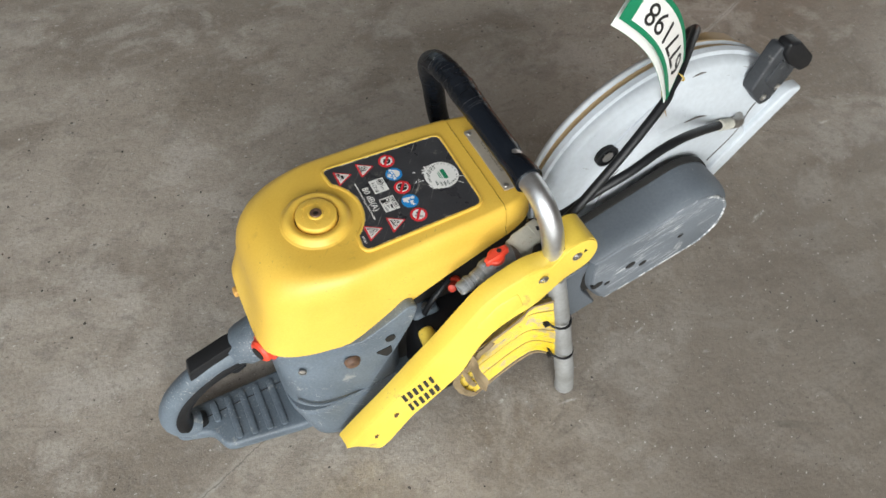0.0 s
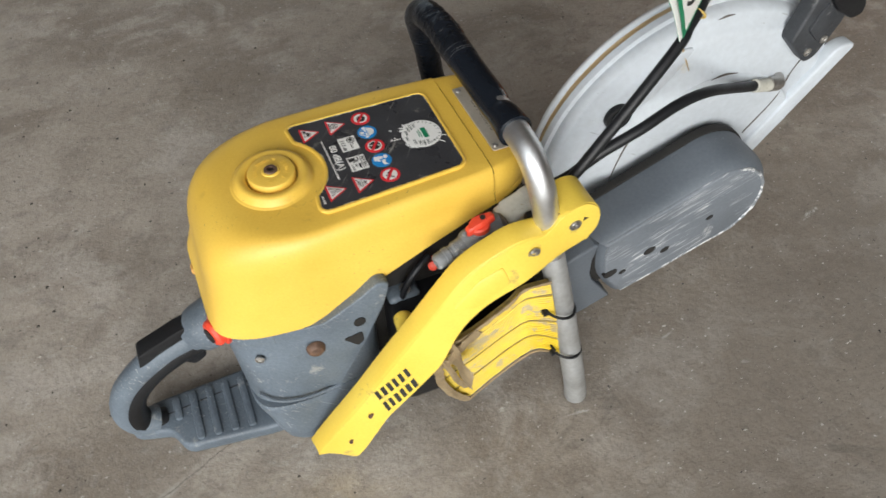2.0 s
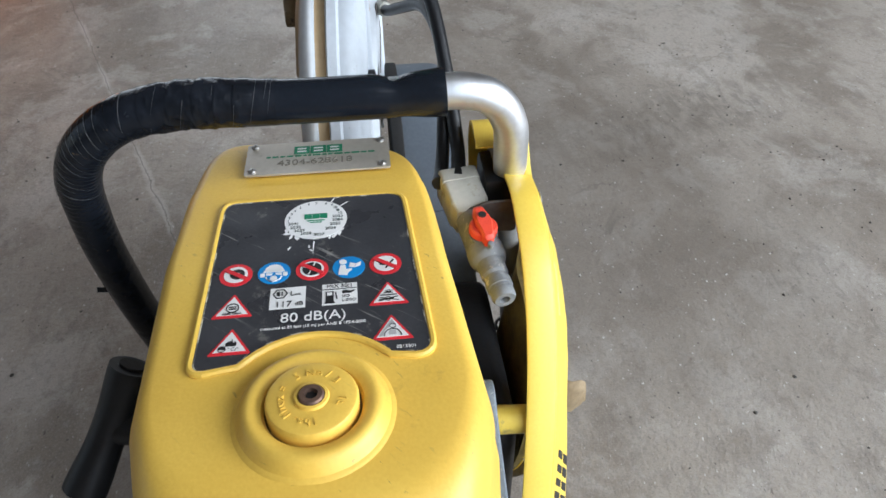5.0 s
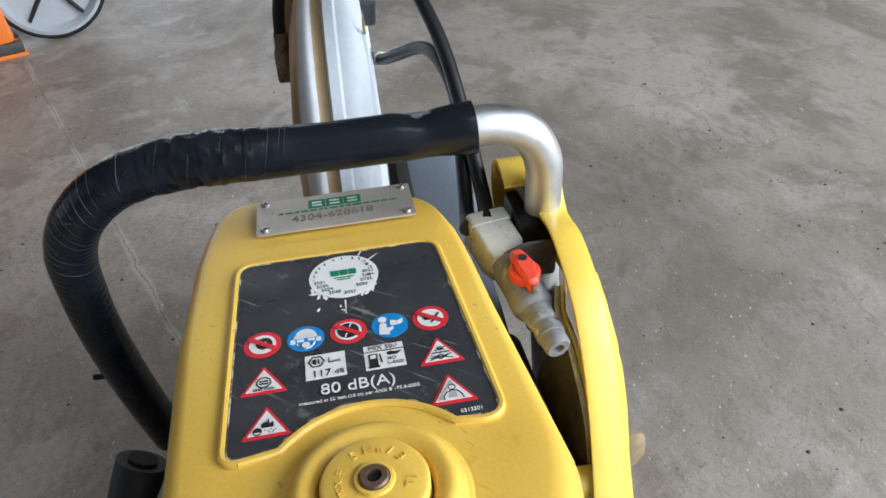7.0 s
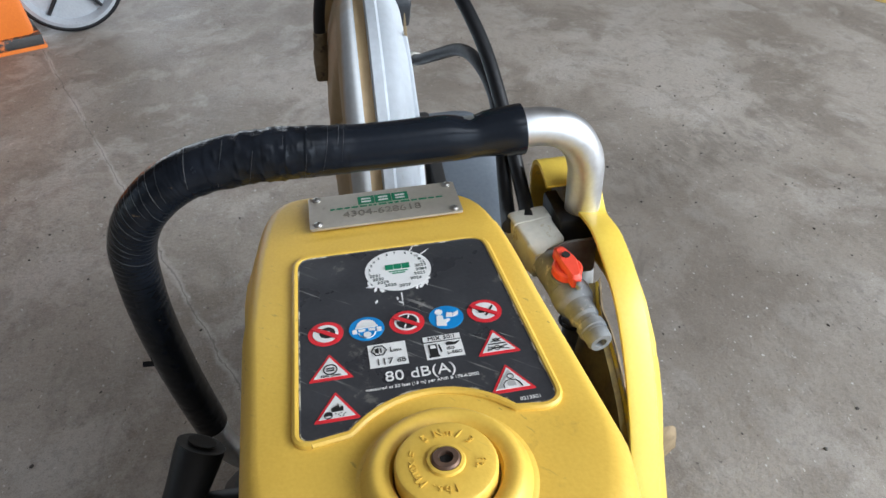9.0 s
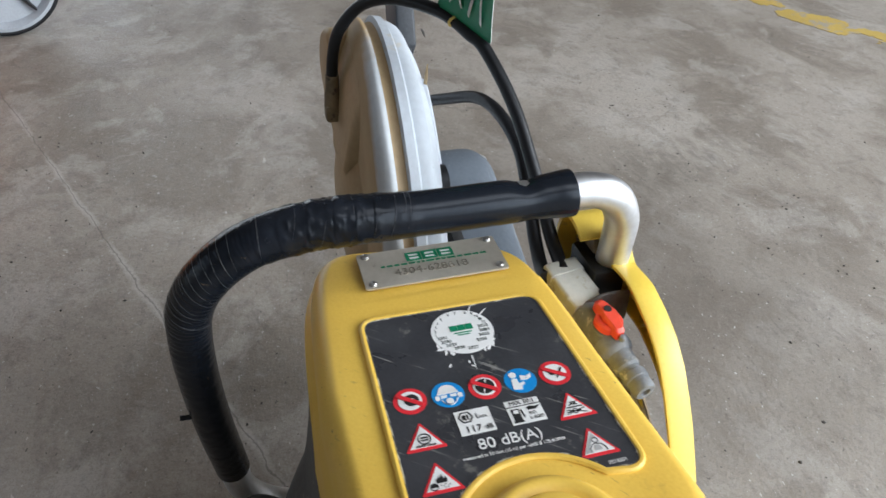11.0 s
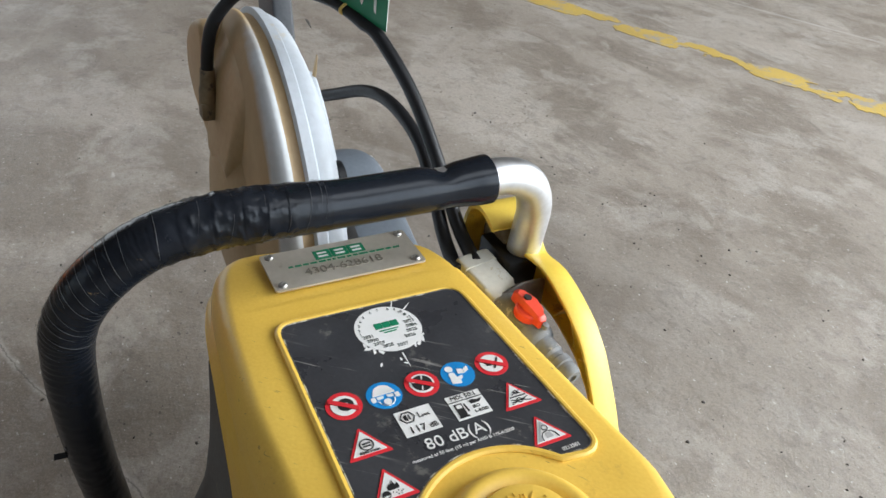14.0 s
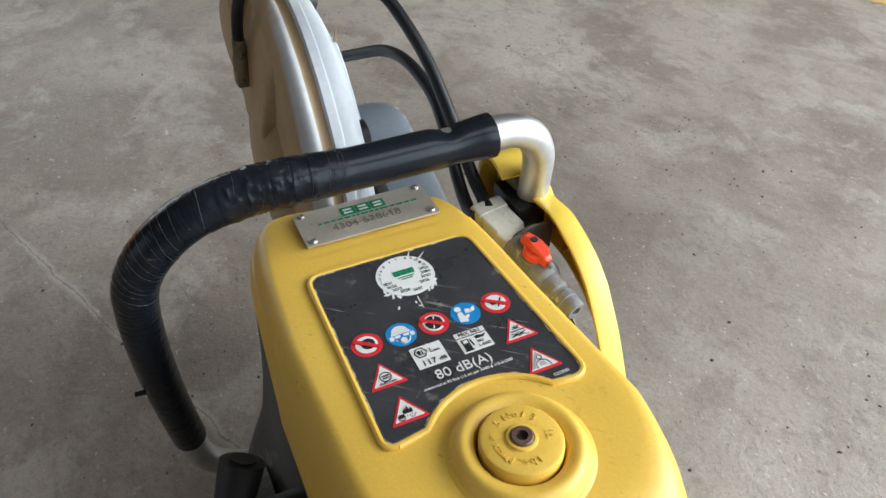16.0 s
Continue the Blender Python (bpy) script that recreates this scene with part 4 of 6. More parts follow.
for dx in (-0.0049, 0.0, 0.0049):
    flat([(dx - 0.0023, 0.0008), (dx + 0.0023, 0.0008), (dx + 0.0023, 0.0056), (dx - 0.0023, 0.0056)], *DIAL, Z2 - 0.0001, Z3, bm=bm)
for yy, w in ((-0.0012, 0.0056), (-0.0031, 0.0038)):
    flat([(-w, yy - 0.0004), (w, yy - 0.0004), (w, yy + 0.0004), (-w, yy + 0.0004)], *DIAL, Z2 - 0.0001, Z3, bm=bm)
part("sticker_mark", bm, INK_GREEN, sticker, "green mark")
rnd = random.Random(9)
for a, r, size in ((208, 0.0203, 0.0034), (217, 0.0208, 0.0042), (226, 0.0212, 0.0036), (236, 0.0205, 0.0034), (296, 0.0202, 0.0026), (305, 0.0206, 0.0040), (315, 0.0206, 0.0036), (324, 0.0200, 0.0028), (262, 0.0265, 0.0016), (266, 0.030, 0.0020), (240, 0.031, 0.0022)):
    cx, cy = DIAL[0] + r * math.sin(radians(a)), DIAL[1] - r * math.cos(radians(a))
    pts = [(size * rnd.uniform(0.45, 0.95) * math.cos(2 * math.pi * i / 9) * 1.1, size * rnd.uniform(0.35, 0.9) * math.sin(2 * math.pi * i / 9) * 0.5) for i in range(9)]
    part("paper_scrap", flat(pts, cx, cy, Z1 - 0.0002, Z1 + 0.00015, 1, rnd.uniform(0, 180)), PAPER, label_sheet, "torn paper remains")
for turn_, r0, r1 in ((62, 0.0200, 0.0262), (40, 0.0200, 0.0270), (268, 0.0215, 0.0330)):
    u = V((math.cos(radians(turn_)), math.sin(radians(turn_))))
    w_ = V((-u.y, u.x)) * 0.00045
    part("paper_streak", flat([tuple(u * r0 - w_), tuple(u * r1 - w_ * 0.3), tuple(u * r1 + w_ * 0.3), tuple(u * r0 + w_)], *DIAL, Z1 - 0.0002, Z1 + 0.00015), PAPER, label_sheet)

# stamped plate at the front of the hood
PX, PY = 0.2245, 0.0005
plate = part("rating_plate", slab(rounded([(PX - 0.0195, PY - 0.050), (PX + 0.0195, PY - 0.050), (PX + 0.0195, PY + 0.050), (PX - 0.0195, PY + 0.050)], 0.002, 3), "z", 0.3350, 0.3364), PLATE, saw, "bent dull aluminium plate with a stamped number")
for sx, sy in ((-0.0150, -0.0445), (-0.0150, 0.0445), (0.0155, -0.0445), (0.0155, 0.0445)):
    s = revolve([(0.0030, 0), (0.0030, 0.0008), (0.0022, 0.0017), (0.0010, 0.0020), (0.0009, 0.0012)], (PX + sx, PY + sy, 0.3363), (0, 0, 1), 16)
    part("plate_screw", s, STEEL, plate)
bm = bmesh.new()
for dx in (-0.0115, 0.0, 0.0115):
    flat([(dx - 0.0055, 0.0040), (dx + 0.0055, 0.0040), (dx + 0.0055, 0.0135), (dx - 0.0055, 0.0135)], PX, PY, 0.3363, 0.3367, bm=bm)
x = -0.036
rnd = random.Random(3)
while x < 0.036:
    w = rnd.uniform(0.002, 0.006)
    flat([(x, 0.0008), (x + w, 0.0008), (x + w, 0.0024), (x, 0.0024)], PX, PY, 0.3363, 0.3366, bm=bm)
    x += w + 0.0012
part("plate_mark", bm, INK_GREEN, plate, "green printed mark")
bm = bmesh.new()
for dx in (-0.0115, 0.0, 0.0115):
    for yy in (0.0066, 0.0102):
        flat([(dx - 0.0032, yy - 0.0008), (dx + 0.0032, yy - 0.0008), (dx + 0.0032, yy + 0.0008), (dx - 0.0032, yy + 0.0008)], PX, PY, 0.3366, 0.3369, bm=bm)
part("mark_bars", bm, INK_WHITE, plate)
part("stamped_number", lettering("4304-628618", 0.0098, 0.0008, on_top(0.3364, PX - 0.0068, PY + 0.002)), PLATE_SHADE, plate)

# ---- housing below the hood ----
def housing(levels, front, **kw):
    return loft([plan_ring(0.03, a, b, front, z, **kw) for z, a, b in levels])


engine = part("engine_block", box((-0.03, -0.070, 0.012), (0.235, 0.078, 0.300), 0.012, 3), DARK, saw, "dirty black engine behind the covers")
tank = part("fuel_tank", housing([(0.006, 0.086, 0.088), (0.010, 0.092, 0.096), (0.022, 0.097, 0.1000), (0.036, 0.101, 0.1000), (0.060, 0.107, 0.0965), (0.080, 0.1125, 0.0958), (0.090, 0.1138, 0.0958), (0.0935, 0.1125, 0.0940)], 0.15, sharp_rear=6.5, wide_left=0.0), GREY, saw, "scuffed grey plastic fuel tank")
shell = loft([plan_ring(0.03, a, b, 0.035, z, sharp_rear=sh, rear_taper=tp_) for z, a, b, sh, tp_ in ((0.0945, 0.110, 0.0905, 5.2, 0.06), (0.0975, 0.1140, 0.0962, 5.2, 0.06), (0.125, 0.1155, 0.0965, 5.0, 0.10), (0.150, 0.1165, 0.0965, 4.8, 0.14), (0.175, 0.1178, 0.0960, 4.8, 0.18), (0.195, 0.1185, 0.0950, 4.8, 0.21), (0.2065, 0.1175, 0.0930, 4.8, 0.23), (0.240, 0.1125, 0.0880, 4.6, 0.24))])
rear = part("rear_housing", shell, GREY, saw, "dirty grey plastic rear housing")


panel_shape = rounded([(-0.042, 0.214), (-0.018, 0.222), (0.012, 0.232), (0.045, 0.250), (0.064, 0.264), (0.0755, 0.260), (0.0705, 0.236), (0.044, 0.172), (0.010, 0.108), (-0.002, 0.0955), (-0.042, 0.0955)], [0.002, 0.006, 0.006, 0.006, 0.008, 0.010, 0.012, 0.01, 0.008, 0.006, 0.002], 4)


def panel_bend(p):
    """The panel runs flush into the housing behind it."""
    return V((p.x, p.y + 0.020 * ease((0.006 - p.x) / 0.050) - 0.0025 * ease((p.z - 0.16) / 0.05), p.z))


panel = part("side_panel", slab(panel_shape, "y", -0.0990, -0.086, 0.003, 3, bend=panel_bend), GREY, saw, "grey plastic side panel with holes and a rusty bolt")
part("panel_bolt", revolve([(0.0098, 0), (0.0092, 0.0035), (0.0068, 0.0062), (0.003, 0.0072)], (-0.006, -0.0985, 0.1925), (-0.06, -1, 0), 24), RUST, panel, "rusty round bolt head")
part("panel_screw", revolve([(0.0050, 0), (0.0050, 0.0012), (0.0034, 0.0018), (0.0030, 0.0004)], (-0.061, -0.0805, 0.178), (-0.35, -1, 0), 18), STEEL, panel)
part("panel_hole", revolve([(0.0062, 0.0008), (0.0062, -0.001), (0.004, -0.001)], (0.0410, -0.1014, 0.2140), (0, -1, 0), 20), DARK, panel)
part("panel_slot", slab(rounded([(0.022, 0.193), (0.042, 0.196), (0.043, 0.181), (0.036, 0.175)], 0.003, 3), "y", -0.1016, -0.0955), DARK, panel)
part("panel_groove", sweep([(-0.074, -0.0800, 0.116), (-0.058, -0.0905, 0.107), (-0.03, -0.0965, 0.104), (0.010, -0.0982, 0.108)], 0.0018, 8), GREY, panel)

def left_ring(z, y, front, back):
    """A level of the left cover, rounded towards its front and back."""
    return [V((x, yy, z)) for x, yy in rounded([(back, 0.070), (front, 0.070), (front, y - 0.012), (front - 0.022, y), (back + 0.150, y), (back + 0.060, min(y, 0.100)), (back, min(y - 0.02, 0.084))], [0, 0, 0.012, 0.014, 0.03, 0.02, 0.014], 5)]


part("left_panel", loft([left_ring(*q) for q in ((0.020, 0.112, 0.222, -0.010), (0.030, 0.124, 0.232, -0.020), (0.060, 0.1310, 0.238, -0.030), (0.100, 0.1310, 0.240, -0.035), (0.120, 0.1260, 0.240, -0.038), (0.145, 0.1165, 0.240, -0.040), (0.170, 0.1070, 0.238, -0.042), (0.190, 0.1030, 0.236, -0.042), (0.220, 0.0985, 0.236, 0.000), (0.250, 0.0955, 0.236, 0.040), (0.286, 0.0925, 0.236, 0.060), (0.296, 0.0890, 0.234, 0.066))]), GREY_DIRTY, saw, "dirty grey plastic starter side cover", sharp=45)

# parts seen in the gap beside the hood
part("gap_screw", revolve([(0.0052, 0), (0.0052, 0.006), (0.0042, 0.0072), (0.0022, 0.0072), (0.002, 0.004)], (0.096, -0.078, 0.212), (0.15, -1, 0.7), 18), STEEL, saw)
part("gap_bracket", box((0.078, -0.088, 0.15), (0.112, -0.064, 0.210), 0.006, 3), GREY, saw)
part("red_plug", revolve([(0.0055, 0), (0.0060, 0.004), (0.0048, 0.011), (0.002, 0.012)], (0.130, -0.082, 0.240), (-0.5, -0.6, 0.5), 18), RED, saw, "small red plug")
part("plug_collar", revolve([(0.0075, -0.012), (0.0075, -0.004), (0.0055, -0.002)], (0.130, -0.082, 0.240), (-0.5, -0.6, 0.5), 18), RED, saw)
part("fuel_line", sweep([(0.124, -0.080, 0.252), (0.110, -0.086, 0.246), (0.098, -0.088, 0.232), (0.092, -0.084, 0.205), (0.096, -0.078, 0.170)], 0.0035, 12, 6), HOSE, saw, "black rubber fuel line")
# widened past the engine so the gap beside the hood reads dark
part("cylinder_shroud", box((0.075, -0.124, 0.060), (0.232, -0.060, 0.205), 0.012, 3), BLACK, saw, "black engine shroud widened to darken the gap")
part("bar_bushing", revolve([(0.0100, -0.016), (0.0100, 0.008), (0.0090, 0.013), (0.0060, 0.0155)], (0.083, -0.1180, 0.204), (0.05, 1, 0.02), 24), YELLOW_BAR, saw, "round yellow bushing on the side bar")

# ---- rear handle, trigger and tread plate ----
GRIP = [(-0.088, -0.006, 0.172), (-0.118, -0.006, 0.157), (-0.153, -0.006, 0.143), (-0.188, -0.006, 0.120), (-0.213, -0.006, 0.090), (-0.223, -0.006, 0.056), (-0.217, -0.006, 0.031), (-0.198, -0.006, 0.020)]
grip = part("rear_handle", sweep(GRIP, lambda t: 0.0185 - 0.0035 * ease(t / 0.3) + 0.002 * ease((t - 0.7) / 0.3), 20, 8, lump=0.02), GREY, saw, "grey plastic rear handle loop")
part("grip_pad", sweep([(p[0] + 0.0066, p[1], p[2] - 0.0066) for p in GRIP[1:8]], lambda t: 0.0172 - 0.0014 * ease(t / 0.3), 18, 8), BLACK, grip, "black rubber grip lining")
part("grip_collar", revolve([(0.0275, 0.0), (0.0270, 0.026), (0.0255, 0.034), (0.0205, 0.040), (0.0180, 0.046)], (-0.082, -0.008, 0.176), (-1, 0.02, -0.46), 30), GREY, grip)
part("trigger_lock", slab(rounded([(-0.182, 0.140), (-0.136, 0.156), (-0.116, 0.166), (-0.117, 0.183), (-0.131, 0.180), (-0.178, 0.160)], 0.003, 4), "y", -0.016, 0.004, 0.003, 2), BLACK, grip, "black trigger lock lever")
part("throttle_trigger", slab(rounded([(-0.145, 0.126), (-0.112, 0.140), (-0.116, 0.118), (-0.130, 0.110)], 0.004, 4), "y", -0.012, 0.000, 0.002, 2), BLACK, grip)
part("stop_switch", revolve([(0.0180, -0.004), (0.0180, 0.0), (0.0150, 0.001), (0.0148, 0.006), (0.0125, 0.009), (0.006, 0.0105)], (-0.0905, -0.0440, 0.1985), (-0.90, -0.42, 0.02), 26), RED, saw, "round red stop button")
part("stop_socket", revolve([(0.0085, 0.0098), (0.0085, 0.0112), (0.0060, 0.0112)], (-0.0905, -0.0440, 0.1985), (-0.90, -0.42, 0.02), 20), DARK, saw)
part("choke_tab", box((-0.101, 0.036, 0.196), (-0.084, 0.048, 0.206), 0.003, 3), TAB, saw, "ochre plastic choke tab")

tread_shape = rounded([(-0.228, 0.012), (-0.230, -0.016), (-0.186, -0.029), (-0.173, -0.057), (-0.075, -0.071), (-0.045, -0.072), (-0.045, 0.022), (-0.195, 0.017)], [0.014, 0.012, 0.008, 0.010, 0.004, 0, 0, 0.01], 4)
tread = part("tread_plate", slab(tread_shape, "z", 0.004, 0.024, 0.005, 3), GREY, saw, "ribbed grey plastic foot plate")
for i in range(5):
    x = -0.173 + i * 0.0194
    low = -0.020 if i == 0 else -0.052 - 0.0022 * i
    rib = slab(rounded([(x - 0.0046, low), (x + 0.0046, low), (x + 0.0046, 0.011), (x - 0.0046, 0.010)], 0.004, 3), "z", 0.022, 0.0275, 0.002, 2)
    part("tread_rib", rib, GREY, tread)
part("tread_joint", sweep([(-0.20, -0.008, 0.0240), (-0.15, -0.004, 0.0242), (-0.07, 0.002, 0.0242)], 0.0007, 6), DARK, tread)

# ---- tubular front handle ----
BAR = [(0.2768, -0.1625, 0.004), (0.2755, -0.1625, 0.014), (0.2732, -0.1622, 0.028), (0.264, -0.161, 0.075), (0.246, -0.152, 0.170), (0.227, -0.1390, 0.272), (0.2156, -0.1354, 0.3325), (0.2104, -0.1325, 0.3610), (0.2067, -0.1210, 0.3815), (0.2055, -0.1010, 0.3905), (0.2055, -0.0680, 0.3900), (0.2055, 0.0060, 0.3900), (0.2045, 0.0690, 0.3928), (0.2038, 0.1010, 0.3905), (0.2046, 0.1270, 0.3810), (0.2080, 0.1485, 0.3615), (0.2160, 0.1615, 0.3360), (0.2230, 0.1668, 0.3070), (0.2310, 0.1690, 0.2604), (0.2474, 0.1685, 0.1920), (0.2680, 0.1650, 0.1130), (0.274, 0.160, 0.075), (0.278, 0.140, 0.045), (0.274, 0.100, 0.030)]
frame_tube = part("handle_tube", sweep(BAR, 0.0122, 20, 8, lump=0.01, freq=40), ALU, saw, "bent bare aluminium handle tube")
part("tube_foot", sweep(BAR[:5] + [(0.2268, -0.1388, 0.273)], lambda t: 0.0136 - 0.0012 * t, 20, 8, lump=0.05, freq=90), ALU_DULL, frame_tube, "scuffed dull lower tube")


def sleeve_radius(t):
    """A shrunk sleeve, a little wider at its end and puckered beside it."""
    return 0.0144 + 0.0014 * (1 - ease(t / 0.22)) - 0.0005 * math.exp(-((t - 0.27) / 0.06) ** 2) + 0.0003 * ease((t - 0.9) / 0.1)


SLEEVED = [(0.2055, -0.0875, 0.3904), (0.2055, -0.060, 0.3900), (0.2055, -0.030, 0.3900), (0.2055, 0.000, 0.3900), (0.2053, 0.024, 0.3906)]
def sleeve_skin(t, a, p, d):
    """Dents and a fold where the sleeve was pinched beside its end."""
    fold = math.exp(-((t - 0.30) / 0.07) ** 2)
    top = max(0.0, d.z * 0.8 + d.x * 0.5)
    return fold * (-0.0022 * top + 0.0011 * noise.noise(V((p.x * 90, p.y * 45, p.z * 90)))) + 0.0005 * (1 - ease(t / 0.4)) * noise.noise(p * 70)


def tape_skin(t, a, p, d):
    """Turns of tape that overlap aslant, and creases where they lie loose."""
    loose = math.exp(-((t - 0.20) / 0.13) ** 2)
    pitch = 11 + 26 * ease((t - 0.35) / 0.15)
    turn = (t * pitch * 1.9 + 0.22 * math.sin(a + 0.6) + 0.15 * noise.noise(p * 18)) % 1.0
    crease = 1 - abs(noise.noise(V((p.x * 170, p.y * 95, p.z * 150)) + V((3, 1, 7)))) * 2
    return 0.00030 * turn * ease((t - 0.06) / 0.06) * (1 - ease((t - 0.72) / 0.08)) + loose * (0.0010 * max(0.0, crease) ** 3 + 0.0011 * noise.noise(p * 60)) + 0.0002 * noise.noise(p * 200)


part("handle_sleeve", sweep(SLEEVED, sleeve_radius, 40, 24, skin=sleeve_skin), SLEEVE, frame_tube, "smooth glossy black sleeve", sharp=60)
WRAP = [(0.2054, 0.020, 0.3905), (0.2050, 0.044, 0.3917)] + BAR[12:21]
wrap = part("tape_wrap", sweep(WRAP, lambda t: 0.0146 + 0.0006 * math.exp(-((t - 0.16) / 0.14) ** 2) - 0.0004 * ease((t - 0.6) / 0.1), 44, 44, skin=tape_skin), TAPE, frame_tube, "wrinkled glossy black tape wound round the handle", sharp=60)


def tape_edge(at, lean, first, last, thick):
    """The dusty edge of one turn of tape, part of the way round the handle."""
    line = curve_through(WRAP, 44)
    pts = []
    for i in range(22):
        a = radians(first + (last - first) * i / 21)
        q = min(max(at + lean * math.sin(a), 0.0), 0.999) * (len(line) - 1)
        k = int(q)
        t = (line[min(k + 2, len(line) - 1)] - line[max(k - 1, 0)]).normalized()
        c = line[k].lerp(line[min(k + 1, len(line) - 1)], q - k)
        side = t.cross(V((1, 0, 0))).normalized()
        pts.append(c + (side * math.sin(a) + t.cross(side) * math.cos(a)) * (0.0152 + 0.0004 * math.exp(-((at - 0.16) / 0.14) ** 2)))
    return sweep(pts, lambda t: thick * (0.35 + 0.65 * math.sin(math.pi * t)), 6, 0)


rnd = random.Random(31)
turns = [0.025, 0.040, 0.065] + [0.11 + 0.058 * i for i in range(5)] + [0.405 + 0.0185 * i for i in range(15)]
for at in turns:
    first = rnd.uniform(195, 260)
    part("tape_edge", tape_edge(at + rnd.uniform(-0.004, 0.004), rnd.uniform(0.008, 0.020), first, first + rnd.uniform(110, 190), rnd.uniform(0.00008, 0.00018)), TAPE_EDGE, wrap)
part("tape_tail", slab([(0, 0), (0.012, 0.001), (0.011, 0.006), (0.001, 0.005)], "x", -0.0003, 0.0003, bend=lambda p: V((0.236 + p.x, 0.178 + p.y, 0.214 + p.z))), TAPE, frame_tube)

# ---- starter grip on the far side ----
starter = part("starter_grip", sweep([(0.120, 0.130, 0.250), (0.108, 0.142, 0.228), (0.092, 0.158, 0.200), (0.078, 0.172, 0.178)], lambda t: 0.0135 + 0.0012 * math.cos(t * 6.28), 18, 6), BLACK, saw, "black plastic starter pull grip")
part("grip_socket", revolve([(0.0085, 0), (0.0085, 0.001), (0.0015, 0.001)], (0.1204, 0.1296, 0.2507), (0.42, -0.43, 0.80), 18), DARK, starter)
part("grip_neck", sweep([(0.100, 0.148, 0.214), (0.098, 0.120, 0.212), (0.096, 0.090, 0.210)], lambda t: 0.011 + 0.004 * t, 16, 5), BLACK, starter)
part("starter_housing", revolve([(0.074, 0), (0.074, 0.012), (0.066, 0.022), (0.030, 0.027), (0.012, 0.027)], (0.125, 0.114, 0.105), (0, 1, 0), 40), GREY_DIRTY, saw, "grey round starter cover")

# ---- yellow side bar ----
UPPER = [(0.2080, 0.3175), (0.183, 0.3195), (0.162, 0.3125), (0.144, 0.3035), (0.128, 0.2900), (0.105, 0.2585), (0.080, 0.2190), (0.058, 0.1830), (0.018, 0.1120), (-0.0340, 0.0292)]
LOWER = [(-0.036, 0.0270), (0.004, 0.0200), (0.022, 0.0600), (0.0446, 0.1090), (0.0780, 0.1560), (0.1020, 0.1880), (0.1157, 0.2243), (0.1283, 0.2463), (0.1476, 0.2633), (0.1755, 0.2747), (0.2096, 0.2826), (0.2458, 0.2885), (0.2610, 0.2990)]


def level(line, x):
    """The height of an edge of the bar at x."""
    line = sorted(line)
    for (a, b), (c, d) in zip(line, line[1:]):
        if a <= x <= c:
            return b + (d - b) * (x - a) / (c - a)
    return line[0][1] if x < line[0][0] else line[-1][1]


def bar_lean(p):
    """The bar's face bends inwards at its foot and slants outwards below its upper edge."""
    hi, lo = level(UPPER, p.x), level(LOWER, p.x)
    drop = min(1.0, max(0.0, (hi - p.z) / max(hi - lo, 0.004))) * (1 - ease((p.x - 0.175) / 0.07)) * ease((p.x + 0.03) / 0.05)
    return V((p.x, p.y + 0.024 * ease((0.115 - p.x) / 0.17) - 0.0135 * drop, p.z))


bar_shape = rounded(LOWER + [(0.266, 0.316), (0.261, 0.334), (0.246, 0.344), (0.228, 0.338), (0.214, 0.322)] + UPPER, [0.006, 0.006, 0.01, 0.01, 0.01, 0.008, 0.008, 0.01, 0.012, 0.015, 0.015, 0.012, 0.010, 0.012, 0.016, 0.014, 0.008, 0.006] + [0.004] + [0.012] * 8 + [0.003], 5)
bar_bm = slab(bar_shape, "y", -0.1505, -0.1450, 0.0025, 3)
for axis, first, step, count in ((0, -0.025, 0.012, 24), (2, 0.030, 0.015, 20)):
    for i in range(count):
        at = V((0, 0, 0))
        at[axis] = first + step * i
        bmesh.ops.bisect_plane(bar_bm, geom=list(bar_bm.verts) + list(bar_bm.edges) + list(bar_bm.faces), dist=1e-5, plane_co=at, plane_no=at.normalized() if at.length > 0.001 else V((1, 0, 0)))
for v in bar_bm.verts:
    v.co = bar_lean(v.co)
side_bar = part("side_bar", bar_bm, YELLOW_BAR, saw, "bright yellow plastic side bar, scratched")
inset = rounded([(0.118, 0.262), (0.136, 0.261), (0.172, 0.281), (0.166, 0.300), (0.142, 0.290)], 0.004, 3)
part("bar_pad", slab(inset, "y", -0.1516, -0.1490, 0.0012, 2, bend=bar_lean), YELLOW_BAR, side_bar)
top_line = curve_through([(a_, 0, b_) for a_, b_ in UPPER], 6)
rings = []
for i, p in enumerate(top_line):
    t = (top_line[min(i + 1, len(top_line) - 1)] - top_line[max(i - 1, 0)]).normalized()
    n_ = V((-t.z, 0, t.x))
    n_ = -n_ if n_.z < 0 else n_
    rise = 0.0060
    rings.append([bar_lean(V((p.x, y, p.z)) + n_ * h) for y, h in ((-0.1490, -0.0030), (-0.1500, -0.0012), (-0.1492, 0.0006), (-0.1470, 0.0014), (-0.1318, rise - 0.001), (-0.1298, rise - 0.0016), (-0.1296, rise - 0.0036), (-0.1460, -0.0032))])
part("bar_flange", loft(rings), YELLOW_BAR, side_bar, "pale worn upper rim of the side bar")
low_line = curve_through([(a_, 0, b_) for a_, b_ in ((x, z + 0.002) for x, z in LOWER[1:12])], 6)
rings = []
